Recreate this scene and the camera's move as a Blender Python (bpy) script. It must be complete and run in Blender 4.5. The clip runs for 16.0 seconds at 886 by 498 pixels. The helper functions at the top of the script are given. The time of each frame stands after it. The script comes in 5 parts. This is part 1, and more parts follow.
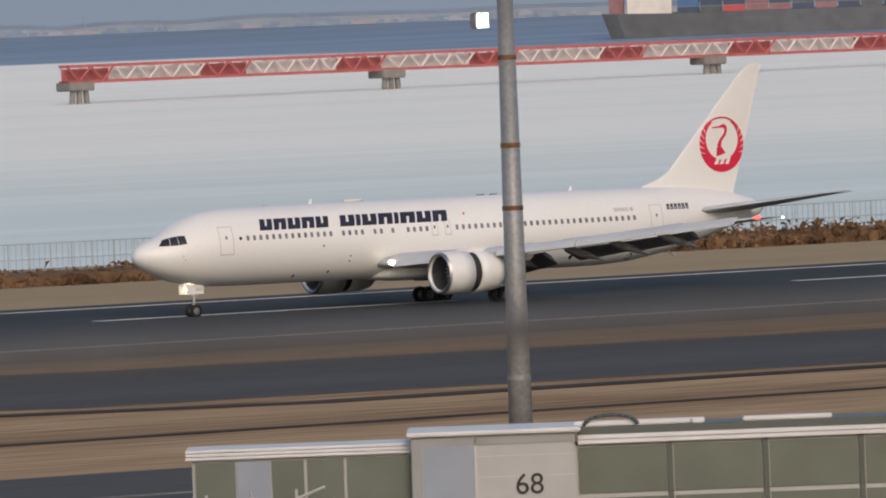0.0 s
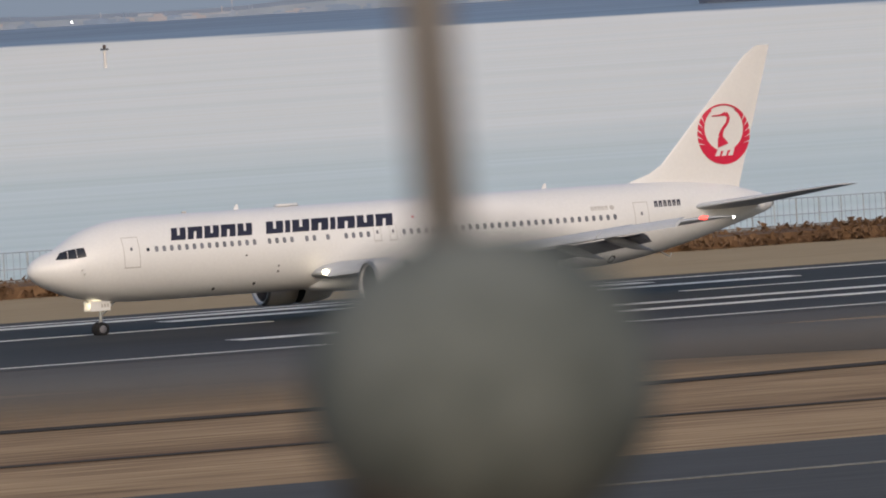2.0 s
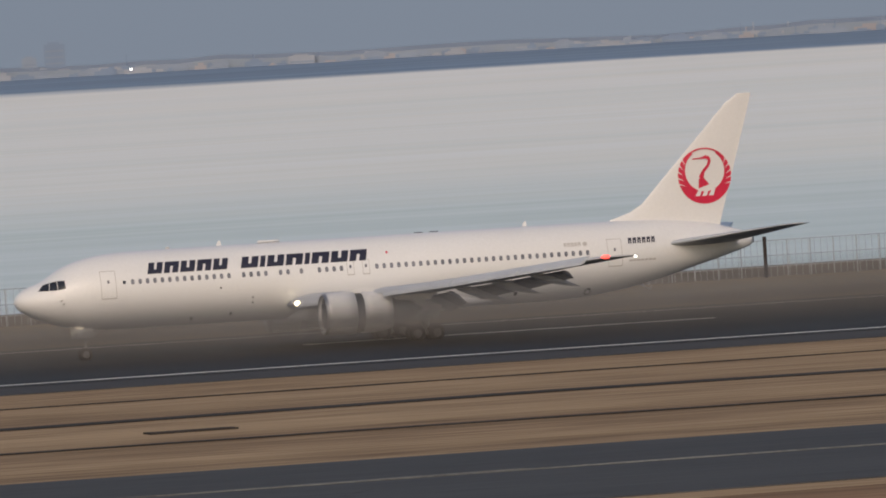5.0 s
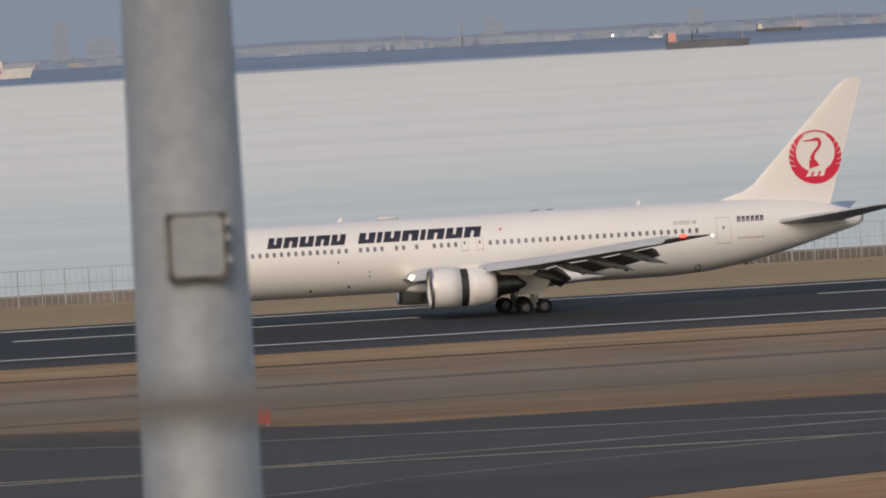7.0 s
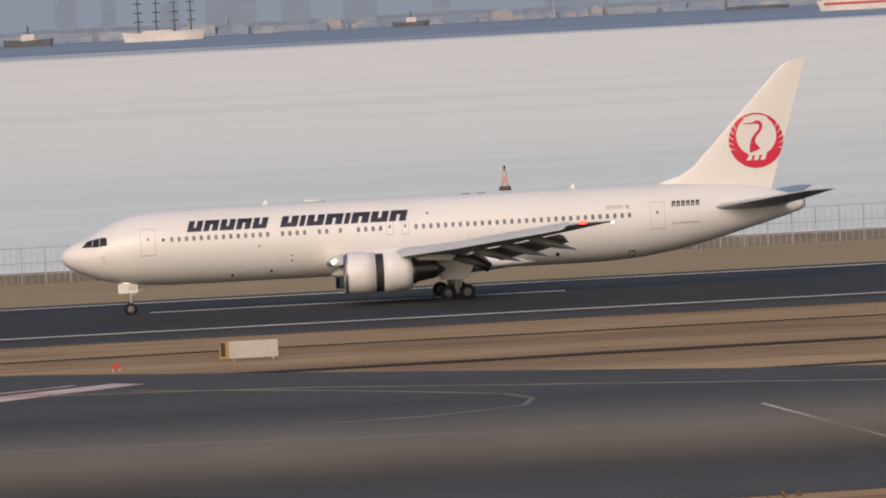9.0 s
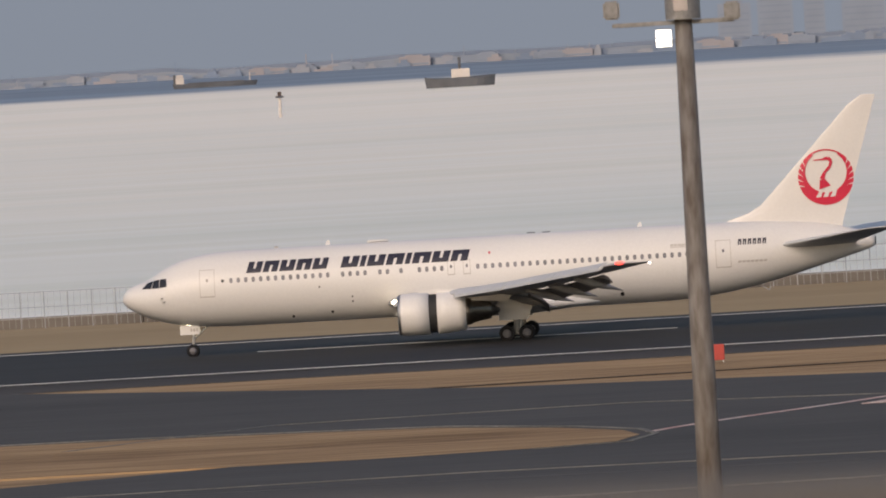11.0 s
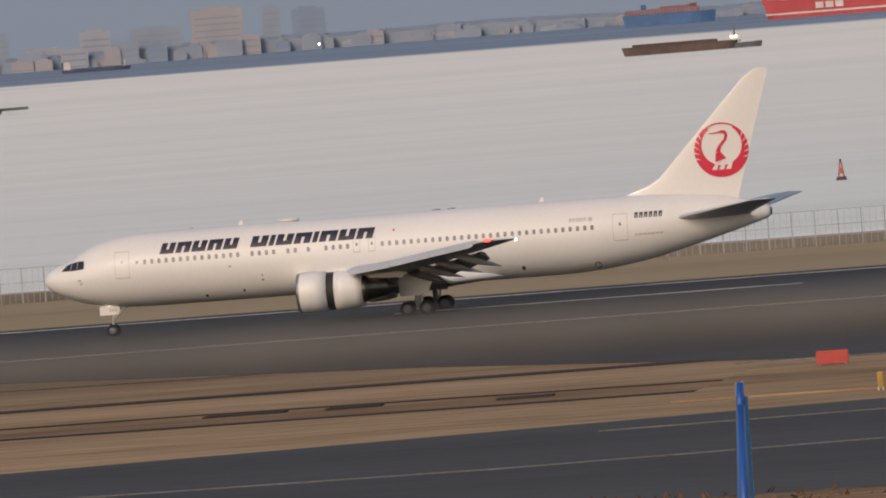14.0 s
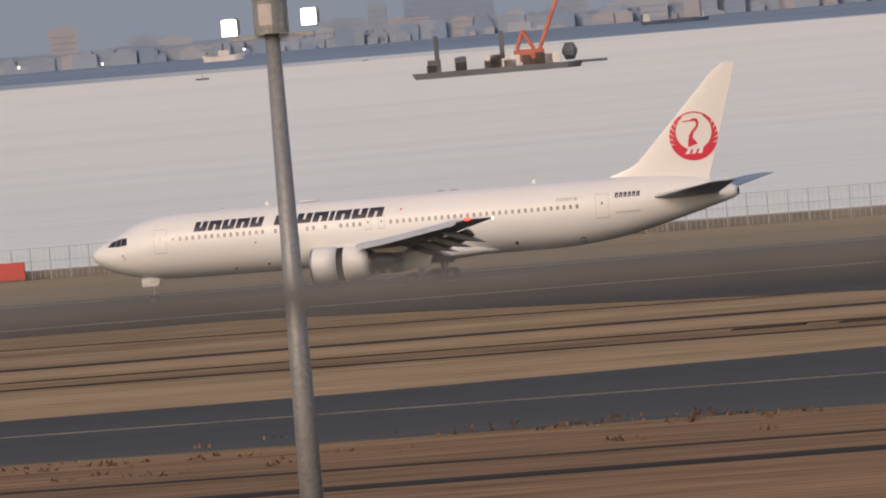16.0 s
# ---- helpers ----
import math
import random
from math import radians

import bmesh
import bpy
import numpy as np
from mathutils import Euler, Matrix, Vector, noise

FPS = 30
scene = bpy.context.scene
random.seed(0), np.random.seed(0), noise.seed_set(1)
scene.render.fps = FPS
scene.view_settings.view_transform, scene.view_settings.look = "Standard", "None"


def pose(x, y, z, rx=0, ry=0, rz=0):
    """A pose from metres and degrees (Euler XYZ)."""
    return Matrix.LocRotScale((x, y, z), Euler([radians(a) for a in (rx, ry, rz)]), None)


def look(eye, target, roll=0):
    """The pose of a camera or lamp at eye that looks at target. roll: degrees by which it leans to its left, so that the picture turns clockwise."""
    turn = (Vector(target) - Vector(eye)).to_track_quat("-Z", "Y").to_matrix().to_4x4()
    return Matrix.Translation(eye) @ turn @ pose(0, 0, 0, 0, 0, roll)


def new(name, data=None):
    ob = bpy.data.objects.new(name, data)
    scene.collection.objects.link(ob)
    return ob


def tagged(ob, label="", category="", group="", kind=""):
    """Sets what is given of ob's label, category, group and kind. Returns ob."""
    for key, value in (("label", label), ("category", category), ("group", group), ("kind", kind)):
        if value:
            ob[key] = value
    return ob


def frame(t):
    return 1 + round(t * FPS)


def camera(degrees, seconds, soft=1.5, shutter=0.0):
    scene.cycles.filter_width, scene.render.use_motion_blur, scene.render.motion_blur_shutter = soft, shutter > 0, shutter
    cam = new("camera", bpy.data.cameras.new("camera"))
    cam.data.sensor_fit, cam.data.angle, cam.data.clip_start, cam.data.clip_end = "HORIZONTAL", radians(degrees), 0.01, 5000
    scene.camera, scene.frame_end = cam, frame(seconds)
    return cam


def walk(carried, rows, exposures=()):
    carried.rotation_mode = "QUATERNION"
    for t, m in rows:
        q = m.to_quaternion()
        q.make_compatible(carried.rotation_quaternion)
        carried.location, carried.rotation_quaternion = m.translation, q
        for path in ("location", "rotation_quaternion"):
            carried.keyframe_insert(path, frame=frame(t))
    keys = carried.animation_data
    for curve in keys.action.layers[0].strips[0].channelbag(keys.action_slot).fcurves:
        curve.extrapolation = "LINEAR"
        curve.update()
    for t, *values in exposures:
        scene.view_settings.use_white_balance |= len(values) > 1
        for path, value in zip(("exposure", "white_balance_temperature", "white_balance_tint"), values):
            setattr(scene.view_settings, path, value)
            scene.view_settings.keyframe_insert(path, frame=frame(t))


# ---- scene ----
cam = camera(5.2112, 16.0, soft=1.9, shutter=0.0)
cam.data.dof.use_dof, cam.data.dof.focus_distance, cam.data.dof.aperture_fstop = True, 700.0, 9.0
EYE_Z = 19.624


def aim(x, y, yaw, pitch, roll):
    """Camera pose from place, compass-like yaw (0 looks along +y), pitch and roll in degrees."""
    a, p, q = radians(yaw), radians(pitch), radians(roll)
    f = Vector((math.sin(a) * math.cos(p), math.cos(a) * math.cos(p), math.sin(p)))
    r = Vector((math.cos(a), -math.sin(a), 0))
    u = r.cross(f)
    r2, u2 = r * math.cos(q) + u * math.sin(q), u * math.cos(q) - r * math.sin(q)
    m = Matrix((r2, u2, -f)).transposed().to_4x4()
    m.translation = (x, y, EYE_Z)
    return m


walk(cam, [
    (0, aim(75.50, 136.50, 34.668, -1.327, -2.193)),
    (0.5, aim(75.50, 136.50, 32.713, -1.340, -3.247)),
    (1, aim(75.50, 136.50, 30.920, -1.357, -3.166)),
    (1.5, aim(75.50, 136.50, 28.379, -1.435, -2.818)),
    (2, aim(75.50, 136.50, 26.679, -1.424, -3.346)),
    (2.5, aim(69.30, 125.00, 24.684, -1.341, -3.254)),
    (3, aim(60.78, 107.68, 22.227, -1.219, -3.036)),
    (3.5, aim(52.26, 90.36, 20.304, -1.198, -3.112)),
    (4, aim(43.74, 73.05, 18.507, -1.174, -3.189)),
    (4.5, aim(35.22, 55.73, 16.811, -1.149, -3.265)),
    (5, aim(26.70, 38.41, 15.200, -1.124, -3.342)),
    (5.5, aim(18.17, 21.09, 13.652, -1.101, -3.418)),
    (6, aim(10.23, 4.94, 11.561, -1.139, -3.589)),
    (6.5, aim(4.93, -5.83, 9.793, -1.114, -3.392)),
    (7, aim(-1.00, -7.00, 8.773, -1.171, -3.188)),
    (7.5, aim(-1.00, -7.00, 7.435, -1.248, -3.254)),
    (8, aim(-0.73, -5.00, 5.928, -1.298, -3.149)),
    (8.5, aim(-0.75, -4.40, 4.513, -1.322, -2.941)),
    (9, aim(-0.42, -1.60, 3.081, -1.311, -2.991)),
    (9.5, aim(-0.08, 0.60, 1.589, -1.259, -2.890)),
    (10, aim(0.00, 3.00, 0.119, -1.162, -2.965)),
    (10.5, aim(-0.10, 5.05, -1.237, -1.098, -3.120)),
    (11, aim(-0.27, 6.80, -2.485, -1.072, -3.361)),
    (11.5, aim(-0.51, 8.81, -3.628, -1.074, -3.654)),
    (12, aim(-0.83, 10.96, -4.668, -1.092, -3.949)),
    (12.5, aim(-1.05, 11.80, -5.615, -1.114, -4.194)),
    (13, aim(-1.00, 13.80, -6.489, -1.148, -4.376)),
    (13.5, aim(-1.00, 11.00, -7.313, -1.167, -4.557)),
    (14, aim(0.30, -3.00, -8.125, -1.217, -4.544)),
    (14.5, aim(3.20, -22.00, -8.984, -1.206, -4.803)),
    (15, aim(7.40, -41.00, -9.942, -1.177, -4.720)),
    (15.5, aim(11.70, -59.80, -10.748, -1.194, -4.603)),
    (16, aim(15.90, -75.00, -11.584, -1.225, -4.864)),
], exposures=[(0, 0.02, 6850, 11), (3.2, 0.02, 6900, 11), (5.4, -0.2, 7100, 12), (6.2, -0.03, 7150, 12), (7, -0.05, 7150, 12), (9, 0.09, 7400, 15), (10.2, 0.05, 7450, 15), (12.4, -0.1, 7450, 15), (15, -0.1, 7500, 16), (16, 0.0, 7550, 17)])

# ---- light ----
world = bpy.data.worlds.new("evening_sky")
scene.world = world
world.use_nodes = True
wn, wl = world.node_tree.nodes, world.node_tree.links
sky = wn.new("ShaderNodeTexSky")
sky.sky_type, sky.sun_disc = "NISHITA", False
sky.sun_elevation, sky.sun_rotation = radians(30), radians(202)
sky.air_density, sky.dust_density, sky.ozone_density = 1.0, 2.0, 1.5
wl.new(sky.outputs[0], wn["Background"].inputs[0])
wn["Background"].inputs[1].default_value = 0.15

sun_data = bpy.data.lights.new("sun", "SUN")
sun_data.energy, sun_data.angle, sun_data.color = 1.12, radians(18), (1.0, 0.83, 0.69)
sun = new("sun", sun_data)
sun.matrix_world = look((-60, -150, 93), (0, 0, 0))


# ---- materials ----
def mat(name, color, rough=0.6, metal=0.0, var=0.12, scale=3.0, fine=0.0, bump=0.0, stretch=(1, 1, 1), coat=0.0, glow=None):
    m = bpy.data.materials.new(name)
    m.use_nodes = True
    n, l = m.node_tree.nodes, m.node_tree.links
    b = n["Principled BSDF"]
    b.inputs["Roughness"].default_value, b.inputs["Metallic"].default_value = rough, metal
    b.inputs["Coat Weight"].default_value = coat
    if rough >= 0.8:
        b.inputs["Specular IOR Level"].default_value = 0.12
    if glow:
        b.inputs["Emission Color"].default_value, b.inputs["Emission Strength"].default_value = (*glow[:3], 1), glow[3]
    co = n.new("ShaderNodeTexCoord")
    mp = n.new("ShaderNodeMapping")
    mp.inputs["Scale"].default_value = stretch
    l.new(co.outputs["Object"], mp.inputs[0])
    big, small = n.new("ShaderNodeTexNoise"), n.new("ShaderNodeTexNoise")
    big.inputs["Scale"].default_value, small.inputs["Scale"].default_value = scale * 0.13, fine or scale
    big.inputs["Detail"].default_value = small.inputs["Detail"].default_value = 5
    mix = n.new("ShaderNodeMix")
    mix.data_type = "FLOAT"
    mix.inputs[0].default_value = 0.5
    l.new(mp.outputs[0], big.inputs[0]), l.new(mp.outputs[0], small.inputs[0])
    l.new(big.outputs[0], mix.inputs[2]), l.new(small.outputs[0], mix.inputs[3])
    ramp = n.new("ShaderNodeValToRGB")
    ramp.color_ramp.elements[0].position, ramp.color_ramp.elements[1].position = 0.36, 0.64
    c2 = color if isinstance(color[0], tuple) else (tuple(max(0, c * (1 - var)) for c in color), tuple(min(1, c * (1 + var)) for c in color))
    ramp.color_ramp.elements[0].color, ramp.color_ramp.elements[1].color = (*c2[0], 1), (*c2[1], 1)
    l.new(mix.outputs[0], ramp.inputs[0]), l.new(ramp.outputs[0], b.inputs["Base Color"])
    if bump:
        bn = n.new("ShaderNodeBump")
        bn.inputs["Strength"].default_value, bn.inputs["Distance"].default_value = bump, 0.1
        l.new(small.outputs[0], bn.inputs["Height"]), l.new(bn.outputs[0], b.inputs["Normal"])
    return m


WHITE = mat("white_paint", (0.67, 0.662, 0.655), 0.42, var=0.04, scale=0.8, fine=6, coat=0.08)
WHITE_FIN = mat("warm_white_paint", (0.66, 0.645, 0.63), 0.35, var=0.03, scale=0.8, fine=5, coat=0.2)
WING_GREY = mat("wing_grey_paint", (0.42, 0.44, 0.47), 0.4, var=0.1, scale=1.5, fine=9)
UNDER_GREY = mat("flap_grey_paint", (0.12, 0.12, 0.135), 0.5, var=0.15, scale=2)
FAIRING = mat("fairing_grey_paint", (0.24, 0.245, 0.265), 0.5, var=0.1, scale=2)
GLASS_DARK = mat("cockpit_glass", (0.02, 0.022, 0.028), 0.08, var=0.2, scale=2)
CABIN_GLASS = mat("cabin_window", (0.17, 0.17, 0.19), 0.2, var=0.35, scale=0.9)
SEAM = mat("seam_grey", (0.42, 0.40, 0.38), 0.6, var=0.1)
NAVY = mat("title_navy", (0.018, 0.018, 0.035), 0.35, var=0.15)
RED = mat("logo_red", (0.56, 0.012, 0.05), 0.35, var=0.06)
METAL = mat("bare_metal", (0.40, 0.40, 0.41), 0.45, 1.0, var=0.1, scale=4)
BURNT = mat("exhaust_metal", (0.30, 0.26, 0.22), 0.35, 1.0, var=0.25, scale=4)
DARK = mat("dark_recess", (0.02, 0.02, 0.022), 0.7, var=0.2)
FAN = mat("fan_grey", (0.10, 0.10, 0.11), 0.4, 0.6, var=0.2)
TYRE = mat("tyre_rubber", (0.022, 0.022, 0.024), 0.85, var=0.25, scale=8, bump=0.2)
STRUT = mat("strut_grey", (0.45, 0.45, 0.45), 0.45, 0.2, var=0.15, scale=5)
LAMP_GLOW = mat("landing_light_glow", (0.9, 0.85, 0.7), 0.3, glow=(1.0, 0.88, 0.62, 9.0))
FLOOD_GLOW = mat("floodlight_glow", (0.9, 0.9, 0.9), 0.3, glow=(1.0, 0.98, 0.94, 6.0))
RED_GLOW = mat("red_light_glow", (0.8, 0.05, 0.05), 0.3, glow=(1.0, 0.08, 0.06, 3.0))
GRASS = mat("dry_grass", ((0.155, 0.090, 0.046), (0.46, 0.315, 0.178)), 0.95, scale=0.35, fine=0.9, bump=0.5, stretch=(0.12, 1, 1))
GRASS_FAR = mat("pale_dry_grass", ((0.28, 0.205, 0.118), (0.37, 0.28, 0.17)), 0.95, scale=0.3, fine=1.0, bump=0.4, stretch=(0.15, 1, 1))
GRASS_DARK = mat("brown_grass", ((0.10, 0.052, 0.027), (0.38, 0.225, 0.120)), 0.95, scale=0.3, fine=0.8, bump=0.5, stretch=(0.12, 1, 1))
ASPHALT = mat("runway_asphalt", ((0.020, 0.0195, 0.021), (0.042, 0.041, 0.042)), 0.8, scale=0.25, fine=1.5, bump=0.2, stretch=(0.06, 1, 1))
SHOULDER = mat("shoulder_asphalt", ((0.045, 0.041, 0.041), (0.072, 0.066, 0.063)), 0.9, scale=0.3, fine=1.5, stretch=(0.08, 1, 1))
TAXI = mat("taxiway_asphalt", ((0.050, 0.047, 0.047), (0.082, 0.078, 0.077)), 0.85, scale=0.3, fine=1.5, bump=0.2, stretch=(0.1, 1, 1))
LINE = mat("line_paint", ((0.42, 0.41, 0.39), (0.68, 0.67, 0.64)), 0.7, scale=1.0, fine=3)
LINE_THIN = mat("worn_line_paint", ((0.10, 0.095, 0.085), (0.22, 0.21, 0.19)), 0.8, scale=1.0, fine=3)
LINE_RED = mat("red_white_marking", ((0.45, 0.22, 0.20), (0.62, 0.55, 0.52)), 0.8, scale=1.5, fine=3)
DITCH = mat("ditch_soil", (0.042, 0.033, 0.029), 0.95, var=0.4, scale=0.4, stretch=(0.1, 1, 1))
CONCRETE = mat("seawall_concrete", (0.17, 0.155, 0.14), 0.9, var=0.3, scale=0.6, stretch=(0.2, 1, 1))
SHRUB = mat("dry_shrub", ((0.085, 0.05, 0.03), (0.21, 0.125, 0.07)), 0.95, scale=1.0)
FENCE = mat("galvanised_steel", (0.40, 0.41, 0.42), 0.5, 0.6, var=0.15)
POLE = mat("galvanised_pole", ((0.165, 0.168, 0.17), (0.27, 0.272, 0.275)), 0.5, 0.3, scale=2.0, fine=7, bump=0.1)
POLE_WORN = mat("weathered_pole", ((0.085, 0.068, 0.055), (0.25, 0.24, 0.23)), 0.7, 0.1, scale=3.0, fine=5, bump=0.1, stretch=(1, 1, 0.22))
MAST = mat("mast_paint", ((0.185, 0.205, 0.225), (0.25, 0.275, 0.295)), 0.55, 0.1, scale=2.0, fine=8, bump=0.1)
CABLE = mat("dull_cable_steel", (0.108, 0.106, 0.106), 0.7, var=0.15, scale=5)
SEAL = mat("aged_sealant", (0.105, 0.10, 0.095), 0.9, var=0.5, scale=9)
RUST = mat("rust_stain", (0.14, 0.075, 0.045), 0.9, var=0.4, scale=4)
PANEL_WHITE = mat("bridge_white_panel", (0.34, 0.34, 0.34), 0.5, var=0.06, scale=1.0)
PANEL_BLUE = mat("bridge_blue_grey_panel", (0.22, 0.25, 0.30), 0.5, var=0.08, scale=1.0)
BRIDGE_WHITE = mat("bridge_white_roof_edge", (0.55, 0.55, 0.56), 0.5, var=0.1, scale=0.8)
MULLION = mat("bridge_dark_mullion", (0.055, 0.065, 0.06), 0.5, var=0.1)
PANEL_GREEN = mat("bridge_green_glass", (0.095, 0.112, 0.092), 0.3, var=0.15, scale=0.6)
ROOF_GREY = mat("bridge_roof", (0.24, 0.245, 0.245), 0.6, var=0.15, scale=0.7)
SIGN_RED = mat("red_sign_panel", (0.42, 0.05, 0.04), 0.5, var=0.1)
SIGN_YELLOW = mat("yellow_sign_panel", (0.36, 0.22, 0.04), 0.5, var=0.1)
SIGN_BACK = mat("pale_sign_back", (0.42, 0.385, 0.37), 0.6, var=0.1)
BLUE = mat("tail_blue", ((0.006, 0.022, 0.13), (0.010, 0.045, 0.22)), 0.45, scale=0.6, coat=0.1)
BRIGHT_BLUE = mat("tail_bright_blue", ((0.008, 0.065, 0.28), (0.012, 0.10, 0.36)), 0.45, scale=0.6, coat=0.1)
CYAN = mat("tail_light_blue", (0.05, 0.30, 0.50), 0.3, var=0.08)
PIER_RED = mat("pier_red", (0.36, 0.09, 0.09), 0.7, var=0.15)
PIER_WHITE = mat("pier_white", (0.55, 0.49, 0.48), 0.7, var=0.12)
PIER_LEG = mat("pier_concrete", (0.20, 0.19, 0.18), 0.9, var=0.2)
HULL_NAVY = mat("hull_navy", (0.045, 0.063, 0.105), 0.7, var=0.15, scale=0.2)
HULL_RED = mat("hull_red", (0.44, 0.062, 0.072), 0.7, var=0.08, scale=0.2)
HULL_RED_DULL = mat("hull_dull_red", (0.24, 0.12, 0.13), 0.7, var=0.15, scale=0.2)
HULL_GREY = mat("hull_grey", (0.085, 0.092, 0.105), 0.7, var=0.2, scale=0.2)
HULL_BROWN = mat("hull_brown", (0.095, 0.07, 0.064), 0.8, var=0.25, scale=0.2)
HULL_BLUE = mat("hull_blue", (0.055, 0.13, 0.27), 0.7, var=0.15, scale=0.2)
SHIP_WHITE = mat("ship_white", (0.58, 0.54, 0.51), 0.7, var=0.12, scale=0.3)
SHIP_PINK = mat("ship_pale_red", (0.50, 0.28, 0.24), 0.7, var=0.2, scale=0.3)
CRANE_RED = mat("crane_orange_red", (0.42, 0.12, 0.075), 0.7, var=0.15, scale=0.3)
# distance haze is mixed into these base colours, paler and bluer than bare walls
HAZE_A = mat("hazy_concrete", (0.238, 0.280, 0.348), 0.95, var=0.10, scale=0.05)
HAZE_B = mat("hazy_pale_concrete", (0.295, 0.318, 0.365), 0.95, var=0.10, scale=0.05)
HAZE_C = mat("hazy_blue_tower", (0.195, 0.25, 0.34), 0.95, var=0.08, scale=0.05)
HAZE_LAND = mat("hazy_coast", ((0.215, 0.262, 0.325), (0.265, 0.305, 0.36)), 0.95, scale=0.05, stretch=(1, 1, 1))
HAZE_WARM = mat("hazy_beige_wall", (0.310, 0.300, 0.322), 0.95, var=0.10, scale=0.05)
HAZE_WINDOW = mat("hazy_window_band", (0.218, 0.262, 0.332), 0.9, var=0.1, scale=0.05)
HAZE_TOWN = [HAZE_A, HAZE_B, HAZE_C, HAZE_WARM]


def sea_material():
    m = bpy.data.materials.new("bay_water")
    m.use_nodes = True
    n, l = m.node_tree.nodes, m.node_tree.links
    b = n["Principled BSDF"]
    b.inputs["Roughness"].default_value, b.inputs["Specular IOR Level"].default_value = 0.55, 0.25
    geo = n.new("ShaderNodeNewGeometry")
    mp = n.new("ShaderNodeMapping")
    mp.inputs["Scale"].default_value = (0.0012, 0.009, 0)
    l.new(geo.outputs["Position"], mp.inputs[0])
    a = n.new("ShaderNodeTexNoise")
    a.inputs["Scale"].default_value, a.inputs["Detail"].default_value = 1.0, 6
    l.new(mp.outputs[0], a.inputs[0])
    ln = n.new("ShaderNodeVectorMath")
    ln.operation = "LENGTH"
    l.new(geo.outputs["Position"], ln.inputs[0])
    # sky's reflection put into the colour: grey-green near, pale farther out, wind-ruffled dark beyond
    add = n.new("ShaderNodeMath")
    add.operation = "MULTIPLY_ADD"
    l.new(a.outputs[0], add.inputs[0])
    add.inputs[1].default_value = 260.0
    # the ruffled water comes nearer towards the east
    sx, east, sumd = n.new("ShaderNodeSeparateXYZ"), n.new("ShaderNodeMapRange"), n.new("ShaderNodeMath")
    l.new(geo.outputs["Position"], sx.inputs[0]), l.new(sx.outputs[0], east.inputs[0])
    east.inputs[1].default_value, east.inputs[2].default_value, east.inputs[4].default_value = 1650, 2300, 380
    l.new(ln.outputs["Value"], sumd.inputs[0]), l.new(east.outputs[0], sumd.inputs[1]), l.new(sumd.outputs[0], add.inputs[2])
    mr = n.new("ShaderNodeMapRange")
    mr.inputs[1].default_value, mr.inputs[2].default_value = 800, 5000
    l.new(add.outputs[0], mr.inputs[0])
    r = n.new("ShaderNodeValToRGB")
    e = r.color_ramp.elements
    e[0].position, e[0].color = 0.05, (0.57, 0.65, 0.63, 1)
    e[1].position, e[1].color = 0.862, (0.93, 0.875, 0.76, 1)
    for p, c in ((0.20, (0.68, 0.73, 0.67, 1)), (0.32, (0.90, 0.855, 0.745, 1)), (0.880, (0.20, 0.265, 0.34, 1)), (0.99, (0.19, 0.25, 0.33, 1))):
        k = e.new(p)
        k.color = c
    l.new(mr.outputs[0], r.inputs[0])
    # near water in the west is mixed towards a warmer pale colour
    west, near_fade, warm = n.new("ShaderNodeMapRange"), n.new("ShaderNodeMapRange"), n.new("ShaderNodeMix")
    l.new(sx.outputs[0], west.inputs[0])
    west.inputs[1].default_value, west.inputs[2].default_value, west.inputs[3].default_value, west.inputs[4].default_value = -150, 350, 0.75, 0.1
    l.new(add.outputs[0], near_fade.inputs[0])
    near_fade.inputs[1].default_value, near_fade.inputs[2].default_value, near_fade.inputs[3].default_value, near_fade.inputs[4].default_value = 3000, 3800, 1, 0
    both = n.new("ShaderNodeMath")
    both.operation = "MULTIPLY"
    l.new(west.outputs[0], both.inputs[0]), l.new(near_fade.outputs[0], both.inputs[1])
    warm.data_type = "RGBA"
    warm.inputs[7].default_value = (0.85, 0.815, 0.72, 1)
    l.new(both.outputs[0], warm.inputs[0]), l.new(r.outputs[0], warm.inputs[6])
    w = n.new("ShaderNodeTexNoise")
    mp2 = n.new("ShaderNodeMapping")
    mp2.inputs["Scale"].default_value = (0.004, 0.032, 0)
    l.new(geo.outputs["Position"], mp2.inputs[0]), l.new(mp2.outputs[0], w.inputs[0])
    w.inputs["Scale"].default_value, w.inputs["Detail"].default_value = 1.0, 7
    mx = n.new("ShaderNodeMix")
    mx.data_type, mx.blend_type = "RGBA", "OVERLAY"
    mx.inputs[0].default_value = 0.42
    l.new(warm.outputs[2], mx.inputs[6]), l.new(w.outputs[0], mx.inputs[7])
    # long calm slicks, put in as colour greener than the open water
    sl, mp3 = n.new("ShaderNodeTexNoise"), n.new("ShaderNodeMapping")
    mp3.inputs["Scale"].default_value, mp3.inputs["Rotation"].default_value = (0.0009, 0.0065, 0), (0, 0, radians(4))
    l.new(geo.outputs["Position"], mp3.inputs[0]), l.new(mp3.outputs[0], sl.inputs[0])
    sl.inputs["Scale"].default_value, sl.inputs["Detail"].default_value, sl.inputs["Roughness"].default_value = 1.0, 8, 0.62
    sr = n.new("ShaderNodeMapRange")
    sr.inputs[1].default_value, sr.inputs[2].default_value, sr.inputs[4].default_value = 0.46, 0.70, 0.5
    l.new(sl.outputs[0], sr.inputs[0])
    slick = n.new("ShaderNodeMix")
    slick.data_type, slick.blend_type = "RGBA", "MULTIPLY"
